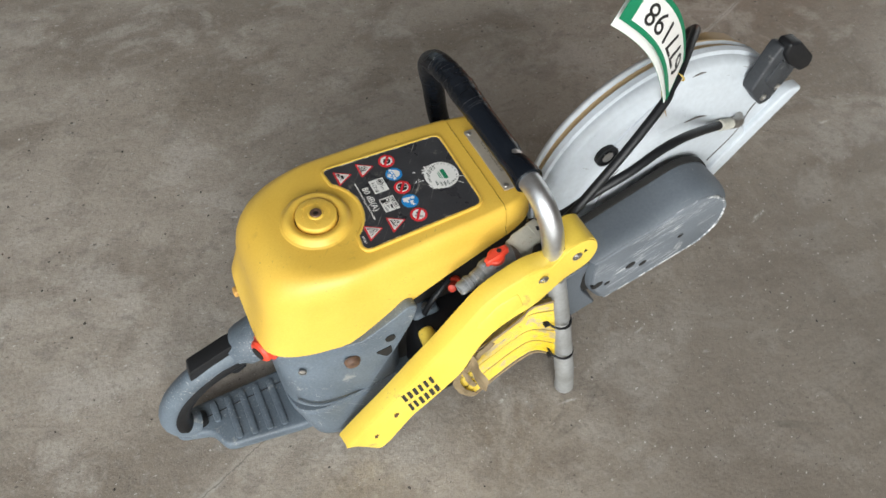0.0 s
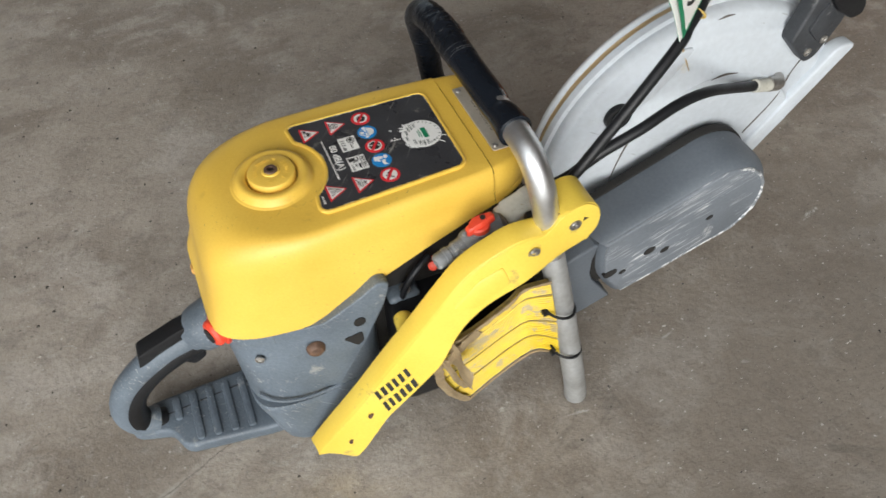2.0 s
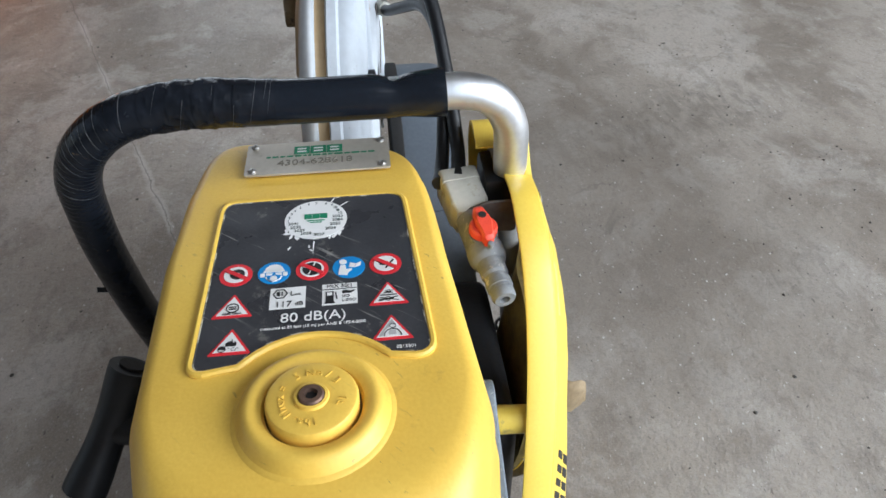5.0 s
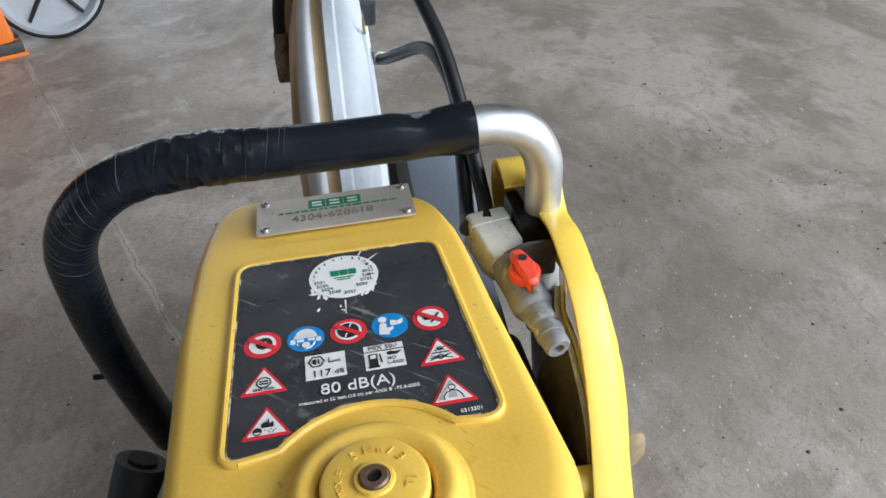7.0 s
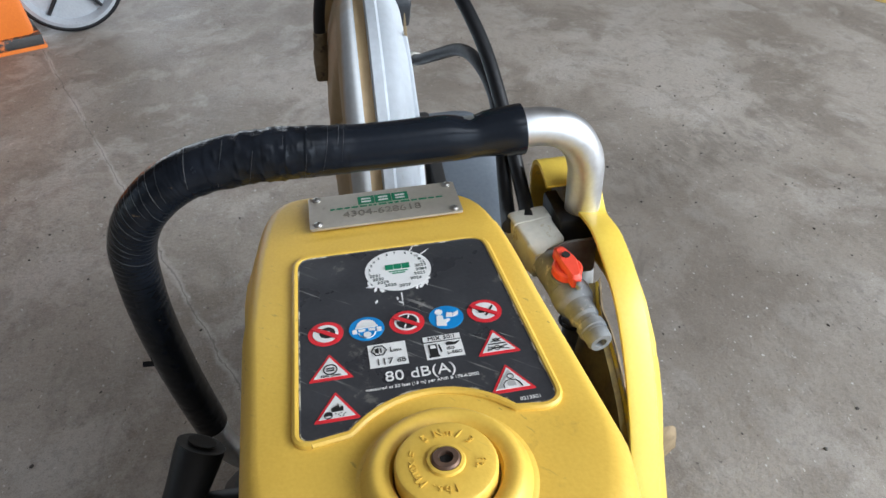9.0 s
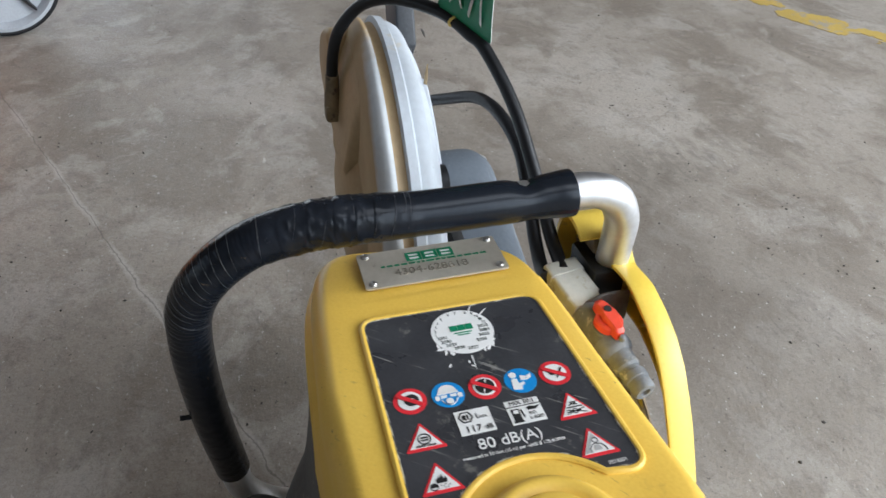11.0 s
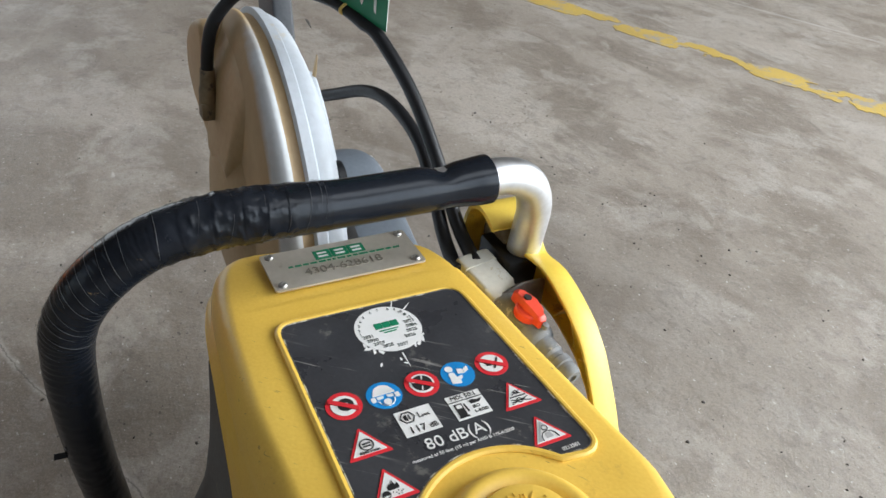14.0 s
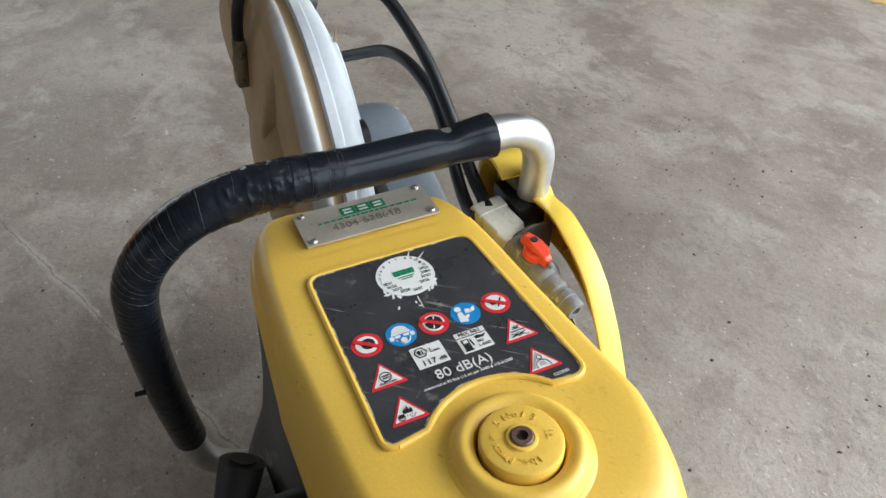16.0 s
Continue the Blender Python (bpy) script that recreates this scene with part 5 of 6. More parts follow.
for i, p in enumerate(low_line):
    t = (low_line[min(i + 1, len(low_line) - 1)] - low_line[max(i - 1, 0)]).normalized()
    n_ = V((-t.z, 0, t.x))
    rings.append([bar_lean(V((p.x, y, p.z)) + n_ * h) for y, h in ((-0.1470, 0.0002), (-0.1470, 0.0030), (-0.1335, 0.0034), (-0.1325, 0.0022), (-0.1335, 0.0008))])
part("bar_lower_flange", loft(rings), YELLOW_BAR, side_bar, "inner lower rim of the side bar")
for a, b in (((0.096, 0.240), (0.112, 0.180)), ((0.112, 0.262), (0.118, 0.206)), ((0.126, 0.282), (0.120, 0.210)), ((0.126, 0.282), (0.148, 0.236)), ((0.160, 0.306), (0.150, 0.236)), ((0.160, 0.306), (0.182, 0.254)), ((0.078, 0.212), (0.108, 0.176)), ((0.078, 0.212), (0.072, 0.120)), ((0.050, 0.166), (0.070, 0.116)), ((0.034, 0.138), (0.034, 0.056))):
    part("bar_rib", loft([[bar_lean(V((x + dx, y, z))) for y, dx in ((-0.147, -0.0011), (-0.147, 0.0011), (y1_, 0.0008), (y1_, -0.0008))] for x, z, y1_ in ((*a, -0.1375), (b[0], max(b[1], level(LOWER, b[0]) + 0.003), -0.1340))]), YELLOW_BAR, side_bar)
end_wall = [(0.224, 0.3350), (0.234, 0.3400), (0.246, 0.3425), (0.257, 0.3380), (0.2635, 0.328), (0.2660, 0.316), (0.2625, 0.300), (0.256, 0.288)]
part("bar_end_wall", loft([[V((p.x, y, p.z)) + V((0.242 - p.x, 0, 0.310 - p.z)).normalized() * k for y, k in ((-0.148, 0.0), (-0.112, 0.0), (-0.112, 0.0035), (-0.148, 0.0035))] for p in curve_through([(u_, 0, v_) for u_, v_ in end_wall], 5)]), YELLOW_BAR, side_bar)
# no part of the bar: a dark fill added for the hollow's shade and dirt
part("bar_dark_fill", slab(rounded([(0.226, 0.292), (0.254, 0.294), (0.260, 0.314), (0.254, 0.332), (0.236, 0.333), (0.226, 0.322)], 0.006, 4), "y", -0.1460, -0.1255, 0.003, 2), GRIME, side_bar, "dark block added inside the bar's rounded end for its shade and dirt")
for (x, z), r in (((0.239, 0.3185), 0.0046), ((0.197, 0.304), 0.0046)):
    part("bar_screw", revolve([(r + 0.0016, 0.0), (r + 0.0016, 0.0008), (r, 0.0008), (r * 0.95, -0.0005), (r * 0.75, 0.0012), (r * 0.5, 0.0012), (r * 0.45, -0.0005)], bar_lean(V((x, -0.1506, z))), (0, -1, 0), 20), STEEL, side_bar)
for x, z in ((0.004, 0.052), (0.029, 0.104)):
    part("bar_hole", revolve([(0.0046, 0.0006), (0.0046, -0.0006), (0.003, -0.0006)], bar_lean(V((x, -0.1506, z))), (0, -1, 0), 18), RUST, side_bar)
for x, z in ((0.249, 0.3235), (0.184, 0.298)):
    part("bar_arrow", slab([(x - 0.0022, z - 0.0022), (x + 0.0024, z), (x - 0.0018, z + 0.0026)], "y", -0.1511, -0.1490), INK_BLACK, side_bar)
corner, along_, down_ = V((0.0350, 0.1400)), V((0.0370, 0.0470)), V((0.0100, -0.0260))
rnd = random.Random(7)
for row, lo, hi, count in ((0.0, 0.02, 1.0, 6), (0.53, 0.02, 0.98, 6)):
    for i in range(count):
        s0 = lo + (hi - lo) * i / count
        s1 = s0 + (hi - lo) / count * rnd.uniform(0.50, 0.66)
        h = row + rnd.uniform(0.34, 0.38)
        q = [corner + along_ * s_ + down_ * r_ for s_, r_ in ((s0, row), (s1, row), (s1, h), (s0, h))]
        part("brand_bar", slab([(p.x, p.y) for p in q], "y", -0.1511, -0.1490, bend=bar_lean), INK_BLACK, side_bar)

# ribbed yellow cover between bar and tube, bound with torn brown tape and cable ties
HIGH = [(0.103, -0.1420, 0.180), (0.1345, -0.1490, 0.1980), (0.1760, -0.1500, 0.2265), (0.1955, -0.1475, 0.2395), (0.2200, -0.1540, 0.2470)]
LOW = [(0.144, -0.1345, 0.044), (0.178, -0.1320, 0.067), (0.212, -0.1335, 0.093), (0.231, -0.1390, 0.104), (0.2470, -0.1600, 0.112)]
EDGE_HIGH, EDGE_LOW = curve_through(HIGH, 7), curve_through(LOW, 7)


def cover_point(j, f):
    """A point of the bent cover: j along it, f from its upper to its lower edge."""
    g = j / (len(EDGE_HIGH) - 1)
    m = EDGE_HIGH[j].lerp(EDGE_LOW[j], f)
    m.x -= 0.012 * math.sin(math.pi * f) * (1 - g)
    m.y += 0.004 * math.sin(math.pi * f) * math.sin(math.pi * g)
    return m


back = [[cover_point(j, i / 12) + V((0, y, 0)) for i in range(13)] for y in (0.0006, 0.0060) for j in range(len(EDGE_HIGH))]
half = len(EDGE_HIGH)
ribbed = part("ribbed_cover", loft([a_ + b_[::-1] for a_, b_ in zip(back[:half], back[half:])]), RIB_GROOVE, saw, "dusty backing of the ribbed yellow cover")
for i in range(36):
    f = i / 35
    line = [cover_point(j, f) for j in range(len(EDGE_HIGH))]
    dark = i in (5, 18, 27)
    part("rib", sweep(line, 0.0007 if dark else 0.00150, 6, 0, squash=1.0, lump=0.14, freq=120), RIB_GROOVE if dark else RIB_YELLOW, ribbed)
rnd = random.Random(12)


def torn(points, width, seed, curl=0.004):
    """A ragged strip of tape with thickness."""
    r = random.Random(seed)
    line = curve_through(points, 6)
    rings = []
    for i, p in enumerate(line):
        t = (line[min(i + 1, len(line) - 1)] - line[max(i - 1, 0)]).normalized()
        side = t.cross(V((0, -1, 0))).normalized()
        a = p + side * (width * (1 + 0.16 * noise.noise(V((i * 0.45, seed, 0.3))))) + V((0, -curl * r.uniform(0, 1), 0))
        b = p - side * (width * (0.95 + 0.3 * noise.noise(V((i * 0.5, seed, 5.3))))) + V((0, -curl * r.uniform(0, 1), 0))
        m = p + V((0, -curl * r.uniform(0.4, 1.4), 0))
        rings.append([a, m, b, b + V((0, 0.0012, 0)), m + V((0, 0.0012, 0)), a + V((0, 0.0012, 0))])
    return loft(rings)


part("torn_tape", torn([(0.098, -0.1590, 0.176), (0.110, -0.1585, 0.180), (0.126, -0.1540, 0.190), (0.146, -0.1520, 0.206)], 0.0058, 1, 0.0025), BROWN_TAPE, ribbed, "torn brown packing tape")
part("torn_tape", torn([(0.098, -0.1570, 0.174), (0.103, -0.1530, 0.154), (0.108, -0.1470, 0.122), (0.124, -0.1420, 0.080), (0.143, -0.1370, 0.046)], 0.0048, 2, 0.003), BROWN_TAPE, ribbed, "torn brown packing tape")
part("torn_tape", torn([(0.106, -0.1530, 0.182), (0.116, -0.1515, 0.150), (0.126, -0.1470, 0.116), (0.140, -0.1410, 0.082)], 0.0032, 8, 0.002), BROWN_TAPE, ribbed, "torn brown packing tape")
part("torn_tape", torn([(p[0], p[1] - 0.003, p[2] - 0.003) for p in LOW], 0.0016, 3, 0.001), BROWN_TAPE, ribbed, "torn brown packing tape")
part("torn_tape", torn([(p[0], p[1] - 0.002, p[2] + 0.003) for p in HIGH], 0.0018, 4, 0.001), BROWN_TAPE, ribbed, "torn brown packing tape")
rings = []
for i in range(9):
    u = i / 8
    c = V((0.1160, -0.1520, 0.182)).lerp(V((0.1235, -0.1850, 0.166)), u) + V((0.0015 * math.sin(u * 7), 0, 0))
    ring = []
    for j in range(9):
        v = j / 4 - 1
        ring.append(c + V((0.0020 * noise.noise(V((u * 4, v * 2.5, 2.1))) + 0.002 * v * v, 0.003 * noise.noise(V((v * 3, 0.4, u))) * u, v * (0.022 - 0.008 * u + 0.004 * noise.noise(V((u * 3, v, 7.7)))))))
    rings.append(ring + [p + V((0.0006, 0, 0)) for p in ring[::-1]])
part("tape_flap", loft(rings), BROWN_TAPE, ribbed, "loose end of torn brown packing tape")
for s, tail in ((0.195, -0.012), (0.118, -0.014)):
    t = (0.2705 - s) / 0.2705
    c = V((0.2235 + (0.272 - 0.2235) * (0.268 - s) / 0.25, -0.1458 - 0.0172 * (0.268 - s) / 0.25, s))
    ring = [c + V((0.0165 * math.cos(2 * math.pi * i / 24), 0.0165 * math.sin(2 * math.pi * i / 24), -0.004 * math.cos(2 * math.pi * i / 24))) for i in range(25)]
    part("cable_tie", sweep(ring, 0.0016, 8, 0), BLACK, frame_tube, "black cable tie")
    part("tie_head", box(tuple(c + V((-0.021, -0.006, -0.001))), tuple(c + V((-0.014, 0.001, 0.004))), 0.001, 2), BLACK, frame_tube)

# ---- cutting arm and belt cover ----
def arm_shape(outer, grow=0.0):
    """The arm's outline: its cover beyond the split (True), its base before it (False), or the strip at the split (None)."""
    a, b = V((0.205, 0.132)), V((0.4540, 0.2260))
    d = (b - a).normalized()
    n = V((-d.y, d.x))
    r1, r2 = 0.053 + grow, 0.0585 + grow
    pts = [b + (d * math.cos(radians(90 - 7.5 * i)) + n * math.sin(radians(90 - 7.5 * i))) * r2 for i in range(25)]
    pts += [a - n * r1, a + n * r1]
    low, high = a - n * r1, a + n * r1
    crack = [V(q) for q in ((0.3330, 0.0), (0.3135, 0.1500), (0.3045, 0.1650), (0.3000, 0.1790), (0.2985, 0.2010), (0.3010, 0.2240), (0.2960, 0.0))]
    for q, base, run in ((crack[0], low, b - n * r2 - low), (crack[-1], high, b + n * r2 - high)):
        q.y = base.y + (q.x - base.x) * run.y / run.x
    wide = (0.0022, 0.0020, 0.0030, 0.0034, 0.0024, 0.0008, 0.0005)
    if outer is True:
        return pts[:25] + [q + V((w_, 0.0004)) for q, w_ in zip(crack, wide)]
    if outer is False:
        return [low, *(q - V((w_, 0)) for q, w_ in zip(crack, wide)), high]
    return [q - V((0.012, 0.002)) for q in crack[1:-1]] + [q + V((0.012, 0.002)) for q in crack[-2:0:-1]]


face_cx = V((0.405, 0.193))


def cover_ring(k, y):
    return [V((q.x, y, q.y)) for q in (face_cx + (p - face_cx) * k for p in arm_shape(True))]


belt_cover = part("belt_cover", loft([cover_ring(k, y) for k, y in ((0.985, -0.0640), (1.0, -0.0670), (1.0, -0.0960), (0.992, -0.1040), (0.972, -0.1105), (0.940, -0.1155), (0.905, -0.1185), (0.885, -0.1190))]), GREY_PLAIN, saw, "scratched grey plastic belt cover", sharp=50)
part("cover_face", loft([cover_ring(k, y) for k, y in ((0.915, -0.1176), (0.912, -0.1190), (0.900, -0.1200), (0.880, -0.1203))]), GREY_ARM, belt_cover, "heavily scratched pale outer face", sharp=50)
rim = [cover_ring(0.902, -0.1196)[i] for i in range(4, 25)] + [cover_ring(0.902, -0.1196)[25]]
part("cover_scuff", sweep(rim, lambda t: 0.0010 + 0.0013 * math.sin(math.pi * t) ** 0.5, 8, 3, lump=0.5, freq=150), SCUFF, belt_cover, "scraped pale rim of the belt cover")
part("arm_base", slab(arm_shape(False), "y", -0.117, -0.060, 0.003, 3), GREY_PLAIN, saw, "grey base of the cutting arm")
part("arm_seal", slab(arm_shape(True, 0.0020), "y", -0.067, -0.056, 0.002, 2), DARK, saw, "black rubber seal behind the belt cover")
part("arm_gap", slab(arm_shape(None), "y", -0.110, -0.066), DARK, saw)
for x, z, r in ((0.4390, 0.2110, 0.0034), (0.3890, 0.1800, 0.0044), (0.3675, 0.1880, 0.0056), (0.3210, 0.1705, 0.0062), (0.3370, 0.1660, 0.0034)):
    part("cover_hole", slab([(x + r * 1.35 * math.cos(t_) * 0.94 - r * math.sin(t_) * 0.3, z + r * 1.35 * math.cos(t_) * 0.35 + r * 0.9 * math.sin(t_)) for t_ in (2 * math.pi * i / 18 for i in range(18))], "y", -0.1207, -0.1150), DARK, belt_cover)
part("cover_rib", sweep([(0.345, -0.1190, 0.204), (0.40, -0.1192, 0.226), (0.455, -0.1190, 0.250)], 0.0018, 8), GREY_ARM, belt_cover)

# ---- blade guard ----
HUB = V((0.4620, 0.0, 0.2300))


def guard_profile():
    return [(0.020, -0.038), (0.060, -0.040), (0.100, -0.042), (0.118, -0.042), (0.124, -0.037), (0.152, -0.036), (0.163, -0.036), (0.168, -0.034), (0.172, -0.030), (0.181, -0.028), (0.1840, -0.026), (0.1865, -0.020), (0.1860, -0.0150), (0.1895, -0.0130), (0.1900, -0.0055), (0.1845, -0.0038), (0.1835, 0.0015), (0.1850, 0.0048), (0.1890, 0.0062), (0.1885, 0.0105), (0.184, 0.0155), (0.174, 0.0195), (0.150, 0.0225), (0.100, 0.0240), (0.060, 0.0250), (0.020, 0.0250)]


def askew(p):
    """The guard stands a little askew to the saw."""
    return V((p[0], p[1] - 0.003 - 0.05 * (p[0] - 0.35), p[2]))


def guard_mesh(profile, point, normal):
    """One half of the guard: its profile swept round the hub and cut off along a line."""
    rings = []
    for i in range(73):
        a = radians(-40 + 300 * i / 72)
        k = 0.975 + 0.022 * ease((138 + 40 - 300 * i / 72) / 50)
        rings.append([askew(HUB + V((math.cos(a), 0, math.sin(a))) * (r * (0.975 + (k - 0.975) * ease((y + 0.028) / 0.02))) + V((0, y, 0))) for r, y in profile])
    bm = loft(rings, False, (False, False))
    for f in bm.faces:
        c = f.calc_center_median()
        # the groove's brown holds its dirt and its shade
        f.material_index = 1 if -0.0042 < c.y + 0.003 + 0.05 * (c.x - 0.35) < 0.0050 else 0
    g = list(bm.verts) + list(bm.edges) + list(bm.faces)
    bmesh.ops.bisect_plane(bm, geom=g, dist=1e-6, plane_co=point, plane_no=normal, clear_outer=True)
    return bm


profile = guard_profile()
middle = profile.index((0.1890, 0.0062))
guard = part("blade_guard", guard_mesh(profile[:middle + 1], (0.539, 0, 0.2110), (0.795, 0, -0.607)), GUARD, saw, "dusty white cast metal blade guard with brown stains and painted shade", sharp=40)
left_plate = part("guard_left_plate", guard_mesh(profile[middle:], (0.467, 0, 0.252), (0.521, 0, -0.853)), GUARD_STAIN_SHADE, guard, "far side of the guard, brown from stain and painted shade", sharp=40)
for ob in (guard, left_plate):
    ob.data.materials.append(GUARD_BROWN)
    thick = ob.modifiers.new("thickness", "SOLIDIFY")
    thick.thickness, thick.offset = 0.003, -1
e0, e1 = V((0.634, 0, 0.343)), V((0.534, 0, 0.2075))
d = (e1 - e0).normalized()
nrm = V((-d.z, 0, d.x))
sh = [e0, e1, e1 - nrm * 0.024 - d * 0.006, e0 - nrm * 0.022 + d * 0.014]
part("guard_lip", slab(rounded([(p.x, p.z) for p in sh], 0.012, 5), "y", -0.0585, -0.0415, 0.003, 3), GUARD, guard)
bulge = []
for i in range(33):
    a = radians(42 + 80 * i / 32)
    e = min(ease(i / 5), ease((32 - i) / 4))
    bulge.append([HUB + V((r * math.cos(a), 0.006 + h * e, r * math.sin(a))) for r, h in ((0.040, 0.004), (0.056, 0.0215), (0.070, 0.0235), (0.100, 0.0200), (0.125, 0.0170), (0.145, 0.0135), (0.162, 0.008), (0.176, 0.001))])
part("guard_bulge", loft(bulge, False, (False, False)), GUARD_BROWN, guard, "bulge on the guard, brown from stain and painted shade", sharp=75)
part("guard_boss", revolve([(0.098, 0.004), (0.086, 0.013), (0.070, 0.020), (0.052, 0.024), (0.020, 0.025)], HUB + V((0, 0.006, 0)), (0, 1, 0), 48), GUARD_BROWN, guard, sharp=60)
lobe = rounded([(0.505, 0.288), (0.572, 0.315), (0.588, 0.336), (0.584, 0.362), (0.562, 0.384), (0.538, 0.396), (0.506, 0.405)], 0.014, 5)
part("guard_lobe", slab(lobe, "y", -0.004, 0.0275, 0.010, 5), GUARD_BROWN, guard, "lobe at the guard's open end, brown from stain and painted shade")
shoulder = rounded([(0.352, 0.330), (0.366, 0.346), (0.384, 0.368), (0.408, 0.386), (0.424, 0.386), (0.410, 0.362), (0.380, 0.330)], 0.012, 5)
part("guard_shoulder", slab(shoulder, "y", -0.044, -0.026, 0.008, 5), GUARD, guard)
part("guard_seam", sweep([askew(p) for p in ((0.570, -0.0366, 0.342), (0.560, -0.0372, 0.322), (0.545, -0.0424, 0.292), (0.520, -0.0408, 0.250))], 0.0007, 6), GRIME, guard, "dark seam between the guard's two halves")
part("guard_streak", sweep([askew(p) for p in ((0.4005, -0.0362, 0.406), (0.410, -0.0364, 0.384), (0.4223, -0.0375, 0.359))], lambda t: 0.0006 + 0.0012 * math.sin(math.pi * t), 8, 6, squash=0.5), GUARD_BROWN, guard, "brown rust streak")
for scar in (((0.352, -0.0476, 0.232), (0.357, -0.0478, 0.256), (0.364, -0.0480, 0.280), (0.372, -0.0480, 0.292)), ((0.436, -0.0472, 0.4160), (0.445, -0.0472, 0.4180), (0.4535, -0.0472, 0.4178)), ((0.449, -0.0484, 0.3435), (0.465, -0.0484, 0.3462), (0.481, -0.0484, 0.3443))):
    part("guard_scar", sweep([askew((x, y + 0.0058, z)) for x, y, z in scar], lambda t: 0.0003 + 0.0008 * math.sin(math.pi * t), 6, 5), GRIME, guard, "dark scrape")
part("guard_bolt", revolve([(0.0150, 0), (0.0150, 0.006), (0.0125, 0.007), (0.0122, 0.004), (0.0080, 0.004), (0.0074, 0.0062), (0.002, 0.0066)], (0.349, -0.0385, 0.322), (0, -1, 0), 26), BLACK, guard, "black rubber washer with a bolt")
part("bolt_head", revolve([(0.0078, 0.002), (0.0076, 0.0068), (0.0045, 0.0076)], (0.349, -0.0385, 0.322), (0, -1, 0), 8), STEEL, guard)
lever = rounded([(0.526, 0.374), (0.556, 0.342), (0.568, 0.346), (0.587, 0.386), (0.588, 0.404), (0.560, 0.428), (0.544, 0.434), (0.540, 0.424)], [0.004, 0.004, 0.006, 0.008, 0.006, 0.004, 0.004, 0.004], 4)
clamp = part("guard_lever", slab(lever, "y", -0.064, -0.045, 0.003, 3), LEVER, guard, "worn black plastic guard lever")
rib_line = rounded([(0.541, 0.386), (0.560, 0.368), (0.574, 0.394), (0.554, 0.414)], 0.004, 3)
part("lever_rib", slab(rib_line, "y", -0.0665, -0.062, 0.0012, 2), LEVER, clamp)
part("lever_knob", slab(rounded([(0.548, 0.440), (0.566, 0.438), (0.602, 0.406), (0.603, 0.392), (0.590, 0.388), (0.566, 0.404), (0.548, 0.424)], 0.005, 4), "y", -0.070, -0.050, 0.004, 3), BLACK, clamp, "black lever knob")
for x, z in ((0.5530, 0.3570), (0.5690, 0.3680)):
    part("lever_screw", revolve([(0.0046, 0), (0.0046, 0.0016), (0.0030, 0.0022), (0.0026, 0.0008)], (x, -0.0638, z), (0, -1, 0), 16), STEEL, clamp)

# ---- water fittings and hoses ----
fit_a, fit_b = V((0.2250, -0.0985, 0.3035)), V((0.1160, -0.1165, 0.2850))
ax = (fit_b - fit_a).normalized()
up = V((0, 0, 1))
sd = ax.cross(up).normalized()
tp = sd.cross(ax).normalized()
valve = part("water_valve", revolve([(0.0100, 0.034), (0.0122, 0.038), (0.0122, 0.066), (0.0130, 0.067), (0.0130, 0.075), (0.0118, 0.078), (0.0098, 0.080), (0.0092, 0.085), (0.0092, 0.090), (0.0078, 0.092), (0.0078, 0.095), (0.0090, 0.096), (0.0090, 0.101), (0.0076, 0.102), (0.0080, 0.104), (0.0080, 0.109), (0.0068, 0.111), (0.0036, 0.111), (0.0034, 0.100)], fit_a, ax, 28), FITTING, saw, "dusty grey water valve with quick coupling")
part("coupling_seal", revolve([(0.0082, 0.1015), (0.0082, 0.1035)], fit_a, ax, 24, (True, True)), FITTING, valve)
sq = rounded([(-0.0145, -0.014), (0.0145, -0.014), (0.0145, 0.0135), (-0.0145, 0.0135)], 0.0035, 4)
blk = loft([[fit_a + ax * h + sd * (p[0] * k) + tp * (p[1] * k) for p in sq] for h, k in ((-0.0045, 0.93), (-0.003, 1.0), (0.008, 1.0), (0.0085, 0.95), (0.029, 0.95), (0.031, 0.86), (0.038, 0.80))])
part("hose_manifold", blk, FITTING_PALE, saw, "dusty pale hose connector block")
vc = fit_a + ax * 0.060 + tp * 0.0085
part("valve_collar", revolve([(0.0105, 0), (0.0105, 0.0025), (0.0090, 0.003)], vc, tp, 24), FITTING, valve)
part("tap_disc", revolve([(0.0080, 0.002), (0.0098, 0.0035), (0.0098, 0.0085), (0.0085, 0.0100)], vc, tp, 26), RED, valve, "orange-red tap")
tq = rounded([(-0.0034, -0.0160), (0.0034, -0.0160), (0.0052, -0.0060), (0.0060, 0.0), (0.0046, 0.0060), (0.0032, 0.0145), (-0.0032, 0.0145), (-0.0046, 0.0060), (-0.0060, 0.0), (-0.0052, -0.0060)], 0.0022, 4)
tb = loft([[vc + ax * (p[1] * k + 0.0) + sd * (p[0] * k) + tp * (h - 0.0030 * max(0.0, p[1] / 0.0145) - 0.0015 * max(0.0, -p[1] / 0.016)) for p in tq] for h, k in ((0.0070, 1.0), (0.0135, 0.97), (0.0155, 0.78))])
part("tap_handle", tb, RED, valve, "orange-red tap handle")
part("tap_eye", revolve([(0.0027, 0.0150), (0.0027, 0.0158), (0.0005, 0.0158)], vc - ax * 0.0045, tp, 14), DARK, valve)
part("tap_tip", revolve([(0.0022, 0.0060), (0.0022, 0.0095), (0.001, 0.010)], vc + ax * 0.0165, tp, 12), FITTING, valve)
part("fitting_bracket", slab(rounded([(-0.136, 0.286), (-0.136, 0.314), (-0.114, 0.314), (-0.100, 0.308), (-0.098, 0.290)], 0.004, 3), "x", 0.1855, 0.1880, 0.0006, 1), GRIME, saw, "grimy metal bracket")
